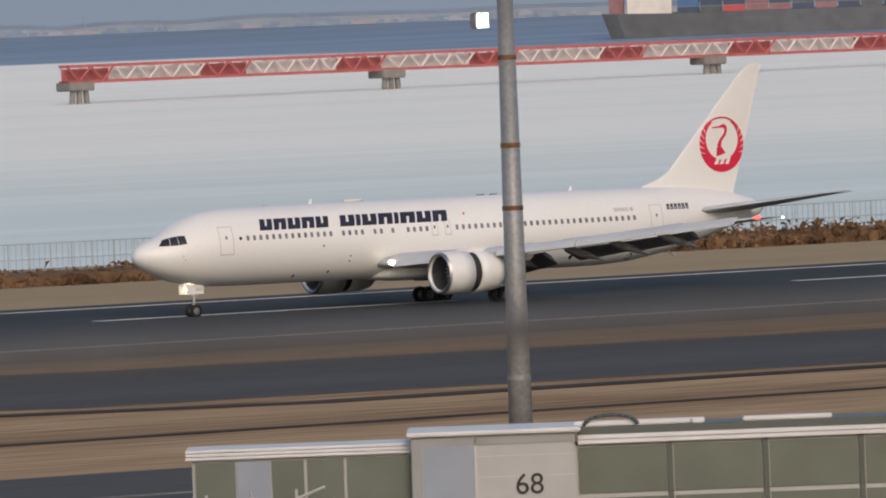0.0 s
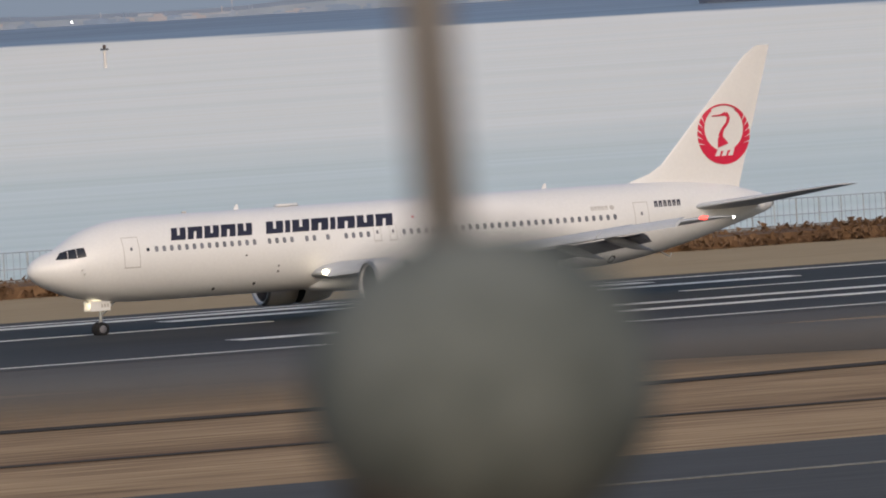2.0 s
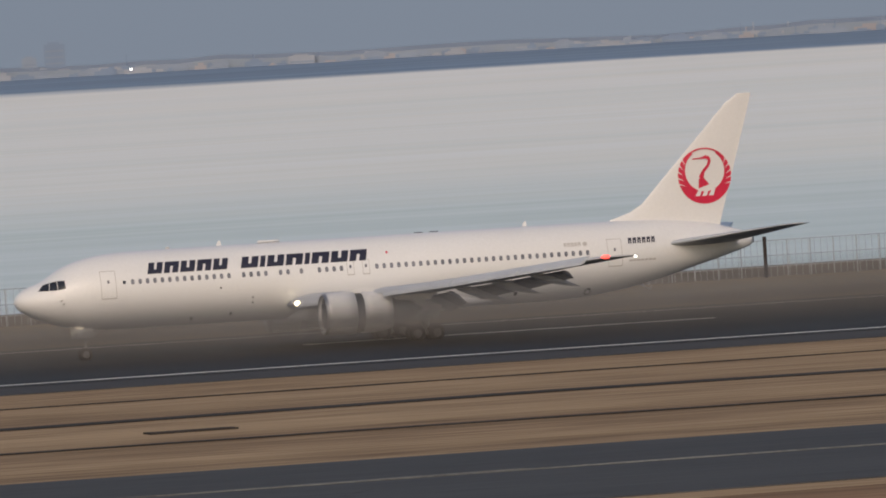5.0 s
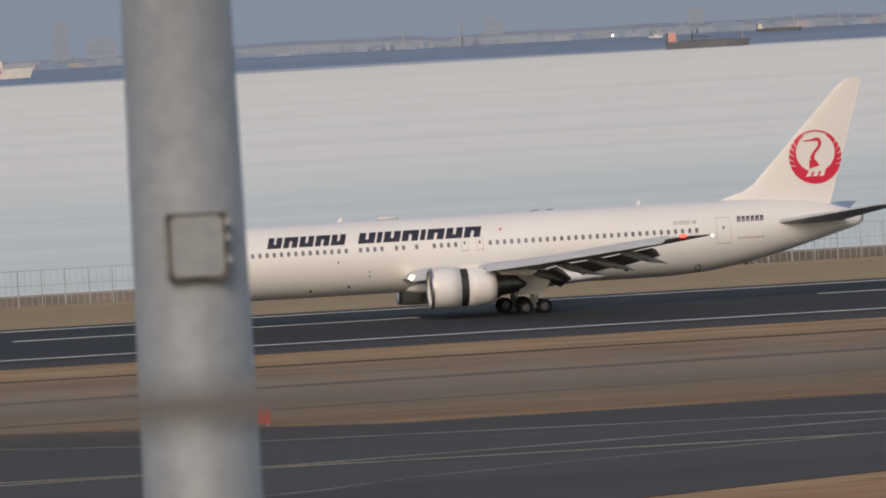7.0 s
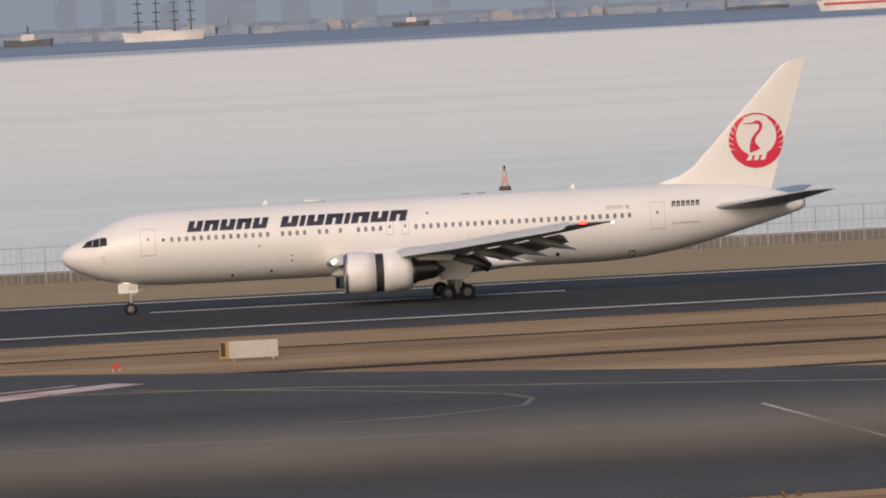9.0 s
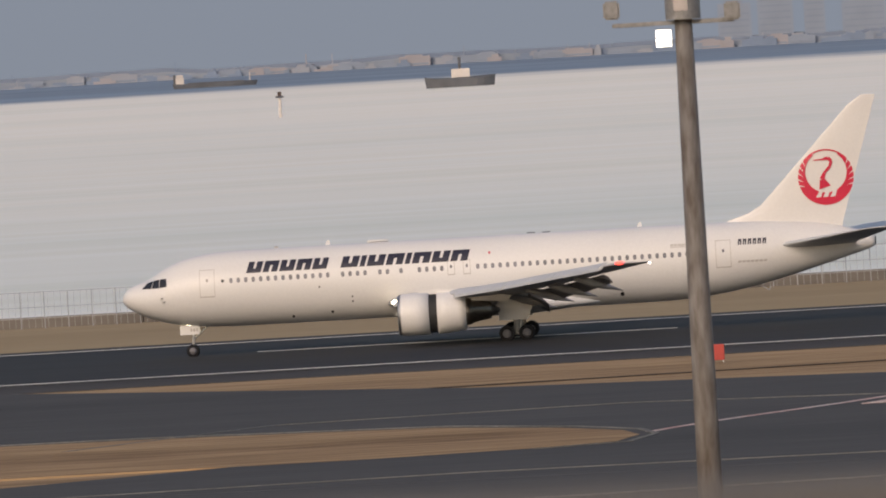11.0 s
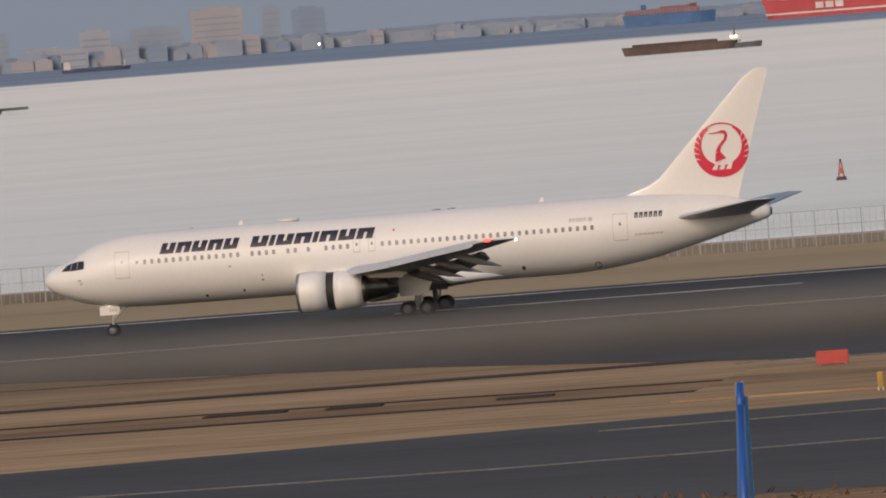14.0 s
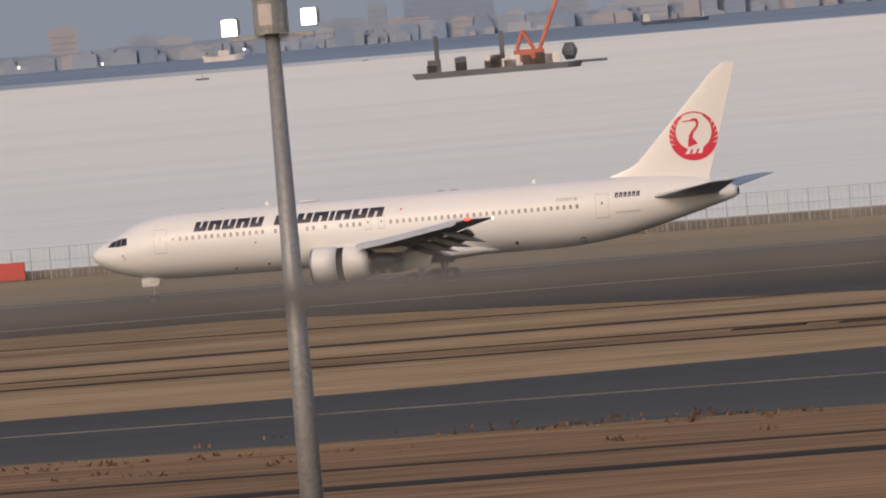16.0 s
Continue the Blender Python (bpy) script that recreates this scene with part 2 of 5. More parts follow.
    slick.inputs[7].default_value = (0.84, 0.885, 0.865, 1)
    l.new(sr.outputs[0], slick.inputs[0]), l.new(mx.outputs[2], slick.inputs[6]), l.new(slick.outputs[2], b.inputs["Base Color"])
    bp = n.new("ShaderNodeBump")
    bp.inputs["Strength"].default_value, bp.inputs["Distance"].default_value = 0.25, 0.5
    l.new(w.outputs[0], bp.inputs["Height"]), l.new(bp.outputs[0], b.inputs["Normal"])
    return m


WATER = sea_material()
# the hazy sky's light, given as an even glow of the backdrop
SKY_HAZE = mat("sky_haze", (0.02, 0.02, 0.02), 1.0, var=0.0, glow=(0.195, 0.252, 0.342, 1.02))


# ---- mesh helpers ----
def finish(name, bm, material, parent=None, label="", smooth=False):
    bmesh.ops.recalc_face_normals(bm, faces=bm.faces)
    me = bpy.data.meshes.new(name)
    bm.to_mesh(me)
    bm.free()
    for mt in (material if isinstance(material, (list, tuple)) else [material]):
        me.materials.append(mt)
    if smooth:
        for f in me.polygons:
            f.use_smooth = True
    ob = new(name, me)
    if parent:
        ob.parent = parent
    if label:
        ob["label"] = label
    return ob


def part(name, bm, material, parent, label="", smooth=False):
    return finish(name, bm, material, parent, label, smooth)


def box(bm, x0, x1, y0, y1, z0, z1, bevel=0.0, m=None):
    mm = Matrix.Translation(((x0 + x1) / 2, (y0 + y1) / 2, (z0 + z1) / 2)) @ Matrix.Diagonal((x1 - x0, y1 - y0, z1 - z0, 1))
    if m is not None:
        mm = m @ mm
    g = bmesh.ops.create_cube(bm, size=1, matrix=mm)
    if bevel:
        es = {e for v in g["verts"] for e in v.link_edges}
        bmesh.ops.bevel(bm, geom=list(es), offset=bevel, segments=2, affect="EDGES")
    return bm


def rod(bm, a, b, r, r2=None, seg=12):
    a, b = Vector(a), Vector(b)
    d = b - a
    m = Matrix.Translation((a + b) / 2) @ d.to_track_quat("Z", "Y").to_matrix().to_4x4()
    bmesh.ops.create_cone(bm, cap_ends=True, segments=seg, radius1=r, radius2=r if r2 is None else r2, depth=d.length, matrix=m)
    return bm


def turned(bm, axis_pts, centre, seg=32, cap=True):
    """A body turned round a line along x: axis_pts of (x, radius)."""
    rings = []
    for x, r in axis_pts:
        rings.append([bm.verts.new((centre[0] + x, centre[1] + r * math.cos(2 * math.pi * k / seg), centre[2] + r * math.sin(2 * math.pi * k / seg))) for k in range(seg)])
    for a, b in zip(rings, rings[1:]):
        for k in range(seg):
            bm.faces.new((a[k], a[(k + 1) % seg], b[(k + 1) % seg], b[k]))
    if cap:
        bm.faces.new(rings[0]), bm.faces.new(rings[-1])
    return bm


def prism(bm, pts, z0, z1):
    """An upright prism over a plan outline."""
    lo, hi = [bm.verts.new((x, y, z0)) for x, y in pts], [bm.verts.new((x, y, z1)) for x, y in pts]
    bm.faces.new(lo), bm.faces.new(hi)
    for i in range(len(pts)):
        j = (i + 1) % len(pts)
        bm.faces.new((lo[i], lo[j], hi[j], hi[i]))
    return bm


def thing(name, label, category, group="", kind=""):
    return tagged(new(name), label, category, group, kind)


def structure(name, bm, material, label, category, smooth=False):
    return tagged(finish(name, bm, material, None, "", smooth), label, category, "", "structure")


# ---- ground and water ----
def sea_z(r):
    return -3 + (25 * ((r - 2200) / 2550) ** 2 if r > 2200 else 0)


bm = prism(bmesh.new(), [(-900, -500), (1500, -500), (1500, 806), (620, 806), (470, 812), (-60, 812), (-240, 842), (-900, 846)], -6, 0)
ground = structure("ground", bm, GRASS, "dry tan airfield grass beside the runway", "ground")
bm = bmesh.new()
rings = [[bm.verts.new((20 + r * math.sin(a), r * math.cos(a), sea_z(r))) for a in [2 * math.pi * k / 180 for k in range(180)]]
         for r in [5, 400, 800, 1200, 1600, 2000, *range(2200, 4800, 75)]]
for a, b in zip(rings, rings[1:]):
    for k in range(180):
        bm.faces.new((a[k], a[(k + 1) % 180], b[(k + 1) % 180], b[k]))
bm.faces.new(rings[0])
back = bmesh.new()
lo = [back.verts.new((20 + 4780 * math.sin(radians(a)), 4780 * math.cos(radians(a)), -20)) for a in range(-40, 61)]
hi = [back.verts.new((v.co.x, v.co.y, 150)) for v in lo]
for k in range(100):
    back.faces.new((lo[k], lo[k + 1], hi[k + 1], hi[k]))
structure("backdrop", back, SKY_HAZE, "plain grey-blue evening haze behind the bay", "sky")
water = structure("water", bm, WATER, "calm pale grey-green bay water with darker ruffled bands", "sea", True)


def sheet(name, pts, z, material, label, category):
    return structure(name, prism(bmesh.new(), pts, -0.05, z), material, label, category)


sheet("ground_far_verge", [(-900, 733), (1500, 733), (1500, 800), (620, 800), (470, 806), (-60, 806), (-240, 836), (-900, 836)], 0.03, GRASS_FAR,
      "pale mown grass strip between runway and shore", "grass strip")
sheet("ground_near_verge", [(-900, 398), (-110, 400), (-45, 390), (30, 384), (62, 391), (95, 419), (140, 440), (300, 455), (1500, 455), (1500, -480), (-900, -480)], 0.03, GRASS_DARK,
      "brown rough grass on the terminal side", "grass strip")
sheet("runway_shoulder", [(-900, 636), (1500, 636), (1500, 735), (-900, 735)], 0.05, SHOULDER, "worn grey asphalt runway shoulder", "runway")
sheet("runway", [(-900, 650), (1500, 650), (1500, 730), (-900, 730)], 0.08, ASPHALT, "dark asphalt runway with white markings", "runway")
sheet("taxiway", [(-900, 455), (-200, 458), (-100, 466), (-30, 489), (60, 502), (300, 504), (1500, 504), (1500, 462), (300, 462), (140, 446), (95, 424), (62, 396), (30, 389), (-45, 395), (-110, 404), (-900, 402)],
      0.06, TAXI, "grey asphalt parallel taxiway", "taxiway")
sheet("taxiway_exit", [(140, 470), (95, 482), (44, 530), (6, 580), (-24, 596), (-60, 640), (-150, 640), (-84, 580), (-52, 540), (-34, 522), (-30, 500), (-60, 470), (130, 452)],
      0.07, TAXI, "grey asphalt exit taxiway curving off the runway", "taxiway")
sheet("taxiway_entry", [(600, 602), (450, 606), (383, 616), (335, 640), (255, 640), (322, 597), (352, 571), (400, 565), (600, 558)],
      0.07, TAXI, "grey asphalt entry taxiway joining the runway", "taxiway")
bm = bmesh.new()
for s in ([(-900, 842), (-240, 838), (-60, 808), (470, 808), (620, 802), (1500, 802)],):
    for (x0, y0), (x1, y1) in zip(s, s[1:]):
        d = Vector((x1 - x0, y1 - y0, 0))
        box(bm, 0, d.length, -0.6, 0.6, -4, 0.9, 0.1, Matrix.Translation((x0, y0, 0)) @ Matrix.Rotation(math.atan2(d.y, d.x), 4, "Z"))
structure("seawall", bm, CONCRETE, "dark weathered concrete seawall along the shore", "seawall")


def marking(name, pts, z, material, label):
    return structure(name, prism(bmesh.new(), pts, 0.02, z), material, label, "marking")


for y, w in ((654, 0.9), (727, 0.9)):
    marking("runway_edge_line", [(-900, y - w / 2), (1500, y - w / 2), (1500, y + w / 2), (-900, y + w / 2)], 0.1, LINE, "white painted runway edge line")
for k in range(-12, 24):
    x = -104 + 60 * k
    marking("centre_line_dash", [(x, 699.5), (x + 30, 699.5), (x + 30, 700.5), (x, 700.5)], 0.1, LINE, "white painted runway centre line dash")
for x0, x1, y in ((345, 392, 683), (330, 385, 672), (345, 392, 714), (330, 385, 722)):
    marking("touchdown_mark", [(x0, y - 1.3), (x1, y - 1.3), (x1, y + 1.3), (x0, y + 1.3)], 0.1, LINE, "white painted touchdown zone bar")


def ribbon(bm, pts, w, z):
    """A painted stripe of width w along a line in plan."""
    ps = [Vector((*p, 0)) for p in pts]
    row = []
    for i, p in enumerate(ps):
        d = (ps[min(i + 1, len(ps) - 1)] - ps[max(i - 1, 0)]).normalized()
        nrm = Vector((-d.y, d.x, 0)) * w / 2
        row.append((bm.verts.new((*(p + nrm).xy, z)), bm.verts.new((*(p - nrm).xy, z)), bm.verts.new((*(p + nrm).xy, 0.02)), bm.verts.new((*(p - nrm).xy, 0.02))))
    for a, b in zip(row, row[1:]):
        bm.faces.new((a[0], a[1], b[1], b[0])), bm.faces.new((a[0], b[0], b[2], a[2])), bm.faces.new((a[1], a[3], b[3], b[1]))
    return bm


structure("taxi_centre_line", ribbon(bmesh.new(), [(-900, 432), (-115, 439), (-60, 435), (60, 456), (120, 478), (300, 484), (1500, 484)], 0.7, 0.1), LINE_THIN, "worn pale taxiway centre line", "marking")
structure("taxi_exit_line", ribbon(bmesh.new(), [(150, 480), (100, 476), (60, 490), (20, 536), (-14, 556), (-34, 552), (-44, 530)], 0.4, 0.1), LINE_THIN, "worn pale curved exit line", "marking")
structure("taxi_lead_line", ribbon(bmesh.new(), [(-12, 512), (-9, 521), (-2, 537), (3, 550), (8, 558)], 0.5, 0.1), LINE_RED, "faded pinkish lead line", "marking")
structure("taxi_loop_line", ribbon(bmesh.new(), [(11, 545), (20, 532), (27, 518), (30, 511), (31, 503), (30, 494), (25, 487), (18, 484)], 0.35, 0.1), LINE_THIN, "worn pale looped line", "marking")
structure("taxi_cross_line", ribbon(bmesh.new(), [(41, 480), (43, 430), (44, 398)], 0.22, 0.1), LINE, "white straight crossing line", "marking")
structure("taxi_turn_line", ribbon(bmesh.new(), [(44, 397), (46, 410), (49, 419), (54, 423), (60, 428), (66, 436), (80, 446), (95, 455)], 0.3, 0.1), LINE_THIN, "pale curved turning line", "marking")
sheet("ground_island", [(-60, 545), (-40, 541), (-24, 534), (-17, 524), (-13.5, 516), (-12.5, 509), (-13.5, 502), (-18, 499), (-26, 497), (-60, 498)], 0.085, GRASS, "dry tan grass island between the taxiways", "grass island")
structure("island_edge_line", ribbon(bmesh.new(), [(-62, 547), (-40, 543), (-23.4, 535.4), (-16.2, 525), (-12.6, 516.4), (-11.6, 509), (-12.8, 500.8), (-17.6, 497.8)], 0.35, 0.11), LINE_THIN, "worn pale line round the grass island", "marking")
structure("taxi_side_line", ribbon(bmesh.new(), [(90, 452), (40, 458), (10, 470), (-20, 474), (-60, 468)], 0.4, 0.1), LINE_THIN, "worn pale taxiway side line", "marking")
marking("hold_marking", [(-1, 534), (1.6, 534.4), (12, 554.6), (10.4, 557.6), (3, 545.5)], 0.1, LINE_RED, "faded red and white painted hold position marking")
for nm, pts, w in (("grass_ditch", [(-900, 556), (-143, 557), (-73, 556), (100, 572), (180, 580), (300, 570), (330, 575), (360, 560), (1500, 548)], 3.4),
                   ("grass_ditch", [(-900, 520), (-133, 517), (-61, 511), (120, 541), (164, 541), (300, 536), (1500, 530)], 1.5),
                   ("grass_ditch", [(-900, 352), (-74, 350), (-40, 350), (300, 350), (900, 350)], 4.5),
                   ("grass_ditch", [(-900, 374), (-110, 372), (-74, 368), (0, 366)], 1.6),
                   ("grass_ditch", [(-900, 533), (-133, 531), (-90, 529), (-60, 524)], 0.7),
                   ("grass_ditch", [(-900, 610), (-165, 606), (-100, 590), (20, 608), (300, 612)], 0.8)):
    structure(nm, ribbon(bmesh.new(), pts, w, 0.06), DITCH, "dark shallow drain line in the grass", "ditch")
for x, y, w in ((-89, 525, 4.5), (-82, 524, 3), (150, 556, 5), (-60, 604, 6), (240, 548, 5), (-72, 520, 3)):
    structure("drain_cover", prism(bmesh.new(), [(x, y - 1), (x + w, y - 0.6), (x + w, y + 1), (x, y + 1)], -0.05, 0.1), DITCH, "dark drain cover set in the grass", "drain cover")


# ---- the airliner: local x runs aft from the nose, port side is -y, wheels at z = 0 ----
STATIONS = ((0.0, 4.42, 4.30, 0.06), (0.12, 4.72, 4.02, 0.36), (0.4, 5.02, 3.74, 0.68), (1.0, 5.36, 3.36, 1.08), (1.9, 5.68, 2.96, 1.5), (2.6, 6.10, 2.7, 1.76), (3.4, 6.55, 2.48, 1.98),
            (4.6, 7.0, 2.27, 2.22), (6.0, 7.3, 2.13, 2.42), (8.0, 7.44, 2.06, 2.515), (12, 7.46, 2.05, 2.515), (34.0, 7.46, 2.05, 2.515), (38, 7.46, 2.06, 2.5), (41, 7.45, 2.2, 2.42),
            (44, 7.40, 2.6, 2.22), (47, 7.28, 3.25, 1.88), (50, 6.98, 4.05, 1.32), (52.3, 6.45, 4.7, 0.78), (53.4, 6.05, 5.05, 0.42), (53.67, 5.9, 5.2, 0.3))
SX, ST, SB, SW = (np.array(c) for c in zip(*STATIONS))


def section(x):
    """Top, bottom and half width of the fuselage x metres aft of the nose, on a smooth curve."""
    i = int(np.clip(np.searchsorted(SX, x) - 1, 0, len(SX) - 2))
    h = SX[i + 1] - SX[i]
    u = min(1.0, max(0.0, (x - SX[i]) / h))
    out = []
    for c in (ST, SB, SW):
        def slope(j):
            if j <= 0 or j >= len(SX) - 1:
                j0, j1 = max(j - 1, 0), min(j + 1, len(SX) - 1)
                return (c[j1] - c[j0]) / (SX[j1] - SX[j0])
            a, b = (c[j] - c[j - 1]) / (SX[j] - SX[j - 1]), (c[j + 1] - c[j]) / (SX[j + 1] - SX[j])
            return 0.0 if a * b <= 0 else 2 * a * b / (a + b)
        m0, m1 = slope(i), slope(i + 1)
        out.append((2 * u ** 3 - 3 * u ** 2 + 1) * c[i] + (u ** 3 - 2 * u ** 2 + u) * h * m0 + (3 * u ** 2 - 2 * u ** 3) * c[i + 1] + (u ** 3 - u ** 2) * h * m1)
    return out


def skin(x, z, out=0.0, side=-1):
    """A point on the fuselage's side at the height z, moved out of the skin."""
    t, b, w = section(x)
    zc, hh = (t + b) / 2, (t - b) / 2
    s = max(-0.985, min(0.985, (z - zc) / hh))
    y = w * math.sqrt(1 - s * s)
    n = Vector((0, y / w ** 2, (z - zc) / hh ** 2)).normalized()
    return Vector((x, side * (y + out * n.y), z + out * n.z))


def patch(bm, outline, out=0.012, side=-1, step=0.25):
    """A thin plate that hugs the fuselage side: a four-cornered outline of (x, z), split into a fine grid."""
    (xa, za), (xb, zb), (xc, zc), (xd, zd) = outline
    nu = max(1, int(max(math.dist(outline[0], outline[1]), math.dist(outline[3], outline[2])) / step))
    nv = max(1, int(max(math.dist(outline[0], outline[3]), math.dist(outline[1], outline[2])) / step))
    g = []
    for i in range(nu + 1):
        u = i / nu
        col = []
        for j in range(nv + 1):
            v = j / nv
            x = (1 - v) * ((1 - u) * xa + u * xb) + v * ((1 - u) * xd + u * xc)
            z = (1 - v) * ((1 - u) * za + u * zb) + v * ((1 - u) * zd + u * zc)
            col.append((bm.verts.new(skin(x, z, out, side)), bm.verts.new(skin(x, z, -0.05, side))))
        g.append(col)
    for i in range(nu):
        for j in range(nv):
            bm.faces.new((g[i][j][0], g[i + 1][j][0], g[i + 1][j + 1][0], g[i][j + 1][0]))
    for i in range(nu):
        for j in (0, nv):
            bm.faces.new((g[i][j][0], g[i][j][1], g[i + 1][j][1], g[i + 1][j][0]))
    for j in range(nv):
        for i in (0, nu):
            bm.faces.new((g[i][j][0], g[i][j][1], g[i][j + 1][1], g[i][j + 1][0]))
    return bm


def rounded(bm, x, z, w, h, out=0.012, side=-1, seg=12, power=3.0):
    """A small rounded plate on the skin."""
    rim, back = [], []
    for k in range(seg):
        a = 2 * math.pi * k / seg
        ca, sa = math.cos(a), math.sin(a)
        px, pz = x + w / 2 * math.copysign(abs(ca) ** (2 / power), ca), z + h / 2 * math.copysign(abs(sa) ** (2 / power), sa)
        rim.append(bm.verts.new(skin(px, pz, out, side)))
        back.append(bm.verts.new(skin(px, pz, -0.04, side)))
    bm.faces.new(rim)
    for k in range(seg):
        bm.faces.new((rim[k], rim[(k + 1) % seg], back[(k + 1) % seg], back[k]))
    return bm


def loft_fuselage(bm, seg=56):
    xs = sorted({round(float(v), 3) for v in (*SX, *np.arange(0.2, 8, 0.25), *np.arange(8, 38, 1.5), *np.arange(38, 53.6, 0.4))})
    rings = []
    for x in xs:
        t, b, w = section(x)
        rings.append([bm.verts.new((x, w * math.cos(2 * math.pi * k / seg), (t + b) / 2 + (t - b) / 2 * math.sin(2 * math.pi * k / seg))) for k in range(seg)])
    for a, b in zip(rings, rings[1:]):
        for k in range(seg):
            bm.faces.new((a[k], a[(k + 1) % seg], b[(k + 1) % seg], b[k]))
    bm.faces.new(rings[0]), bm.faces.new(rings[-1])
    return bm


AIRFOIL = ((0, 0), (0.015, 0.35), (0.06, 0.68), (0.16, 0.95), (0.32, 1.0), (0.5, 0.86), (0.7, 0.55), (0.88, 0.24), (1, 0.03),
           (0.88, -0.08), (0.7, -0.3), (0.5, -0.5), (0.32, -0.58), (0.16, -0.55), (0.06, -0.4), (0.015, -0.22))


def aerofoil_loft(bm, sections, upright=False):
    """Loft an aerofoil through sections of (span, x of nose, chord, height, half thickness); upright turns it into a fin."""
    rings = []
    for s, x, c, z, t in sections:
        rings.append([bm.verts.new((x + u * c, v * t * 0.75, s) if upright else (x + u * c, s, z + v * t)) for u, v in AIRFOIL])
    n = len(AIRFOIL)
    for a, b in zip(rings, rings[1:]):
        for k in range(n):
            bm.faces.new((a[k], a[(k + 1) % n], b[(k + 1) % n], b[k]))
    bm.faces.new(rings[0]), bm.faces.new(rings[-1])
    return bm


def wing_line(s):
    """Leading edge, trailing edge and height of the wing at the span s."""
    le = np.interp(s, (2.2, 7.5, 22.8, 23.8), (18.9, 22.9, 35.2, 36.4))
    te = np.interp(s, (2.2, 8.6, 23.8), (28.9, 29.6, 38.4))
    return float(le), float(te), float(np.interp(s, (2.2, 12, 23.8), (3.05, 3.95, 5.45)))


def build_wing(root, side):
    rows = []
    for s in (1.8, 2.6, 5, 7.5, 8.6, 12, 16, 20, 22.8, 23.5, 23.8):
        le, te, z = wing_line(max(s, 2.2))
        rows.append((side * s, le, te - le, z, float(np.interp(s, (2.2, 8, 23.2, 23.8), (0.72, 0.42, 0.14, 0.05)))))
    wing = part("wing", aerofoil_loft(bmesh.new(), rows), WING_GREY, root, "swept pale grey wing with drooped flaps", True)
    # flaps, lowered behind the trailing edge
    for s0, s1, ch, drop in ((2.75, 7.4, 2.1, 34), (9.3, 13.2, 1.55, 32), (13.3, 17.6, 1.3, 32)):
        bm = bmesh.new()
        g = []
        for s in (s0, s1):
            le, te, z = wing_line(s)
            c = ch * (1 - 0.25 * (s - s0) / (s1 - s0))
            x0, zz = te - 0.25, z - 0.14
            dx, dz = math.cos(radians(drop)) * c, -math.sin(radians(drop)) * c
            g.append([bm.verts.new((x0 + a * dx + b * 0.2, side * s, zz + a * dz + b * 0.22)) for a, b in ((0, 0), (0.1, 0.6), (0.45, 0.75), (1, 0.05), (0.5, -0.1), (0.1, -0.35))])
        for k in range(6):
            bm.faces.new((g[0][k], g[0][(k + 1) % 6], g[1][(k + 1) % 6], g[1][k]))
        bm.faces.new(g[0]), bm.faces.new(g[1])
        part("flap", bm, UNDER_GREY, wing)
    # spoilers, raised on the upper side
    for s0, s1 in ((4.2, 5.7), (5.8, 7.3), (9.6, 11.4), (11.5, 13.3), (13.4, 15.2), (15.3, 17.1)):
        bm = bmesh.new()
        g = []
        for s in (s0, s1):
            le, te, z = wing_line(s)
            c = te - le
            x0 = le + 0.72 * c
            g.append([bm.verts.new((x0 + a, side * s, z + 0.18 + b)) for a, b in ((0, 0), (0.9, 0.42), (0.92, 0.36), (0, -0.08))])
        for k in range(4):
            bm.faces.new((g[0][k], g[0][(k + 1) % 4], g[1][(k + 1) % 4], g[1][k]))
        bm.faces.new(g[0]), bm.faces.new(g[1])
        part("spoiler", bm, WING_GREY, wing)
    # slats along the leading edge
    for s0, s1 in ((3.3, 6.3), (9.2, 13.6), (13.7, 18.1), (18.2, 22.4)):
        bm = bmesh.new()
        g = []
        for s in (s0, s1):
            le, te, z = wing_line(s)
            g.append([bm.verts.new((le + a, side * s, z + b)) for a, b in ((-0.34, -0.30), (-0.28, -0.1), (0.12, 0.2), (0.42, 0.29), (0.2, 0.12), (-0.1, -0.22))])
        for k in range(6):
            bm.faces.new((g[0][k], g[0][(k + 1) % 6], g[1][(k + 1) % 6], g[1][k]))
        bm.faces.new(g[0]), bm.faces.new(g[1])
        part("slat", bm, WING_GREY, wing)
    # flap track fairings
    for s in (5.2, 10.4, 13.4, 16.6):
        le, te, z = wing_line(s)
        bm = turned(bmesh.new(), ((-1.9, 0.03), (-1.4, 0.2), (-0.4, 0.3), (0.6, 0.24), (1.5, 0.1), (2.0, 0.02)), (0, 0, 0), 12)
        bmesh.ops.transform(bm, verts=bm.verts, matrix=Matrix.Translation((te - 0.1, side * s, z - 0.55)) @ Matrix.Rotation(radians(17), 4, "Y"))
        part("flap_fairing", bm, FAIRING, wing, "", True)
    le, te, z = wing_line(23.3)
    bm = bmesh.new()
    bmesh.ops.create_icosphere(bm, subdivisions=2, radius=0.22, matrix=Matrix.Translation((le + 0.3, side * 23.45, z + 0.06)) @ Matrix.Diagonal((1.7, 0.6, 0.6, 1)))
    part("wingtip_light", bm, RED_GLOW, wing, "lit red wingtip light", True)
    bm = bmesh.new()
    bmesh.ops.create_icosphere(bm, subdivisions=2, radius=0.09, matrix=Matrix.Translation((te + 0.02, side * 23.6, z)))
    part("tail_strobe", bm, FLOOD_GLOW, wing, "small white rear light", True)
    le, te, z = wing_line(2.9)
    bm = bmesh.new()
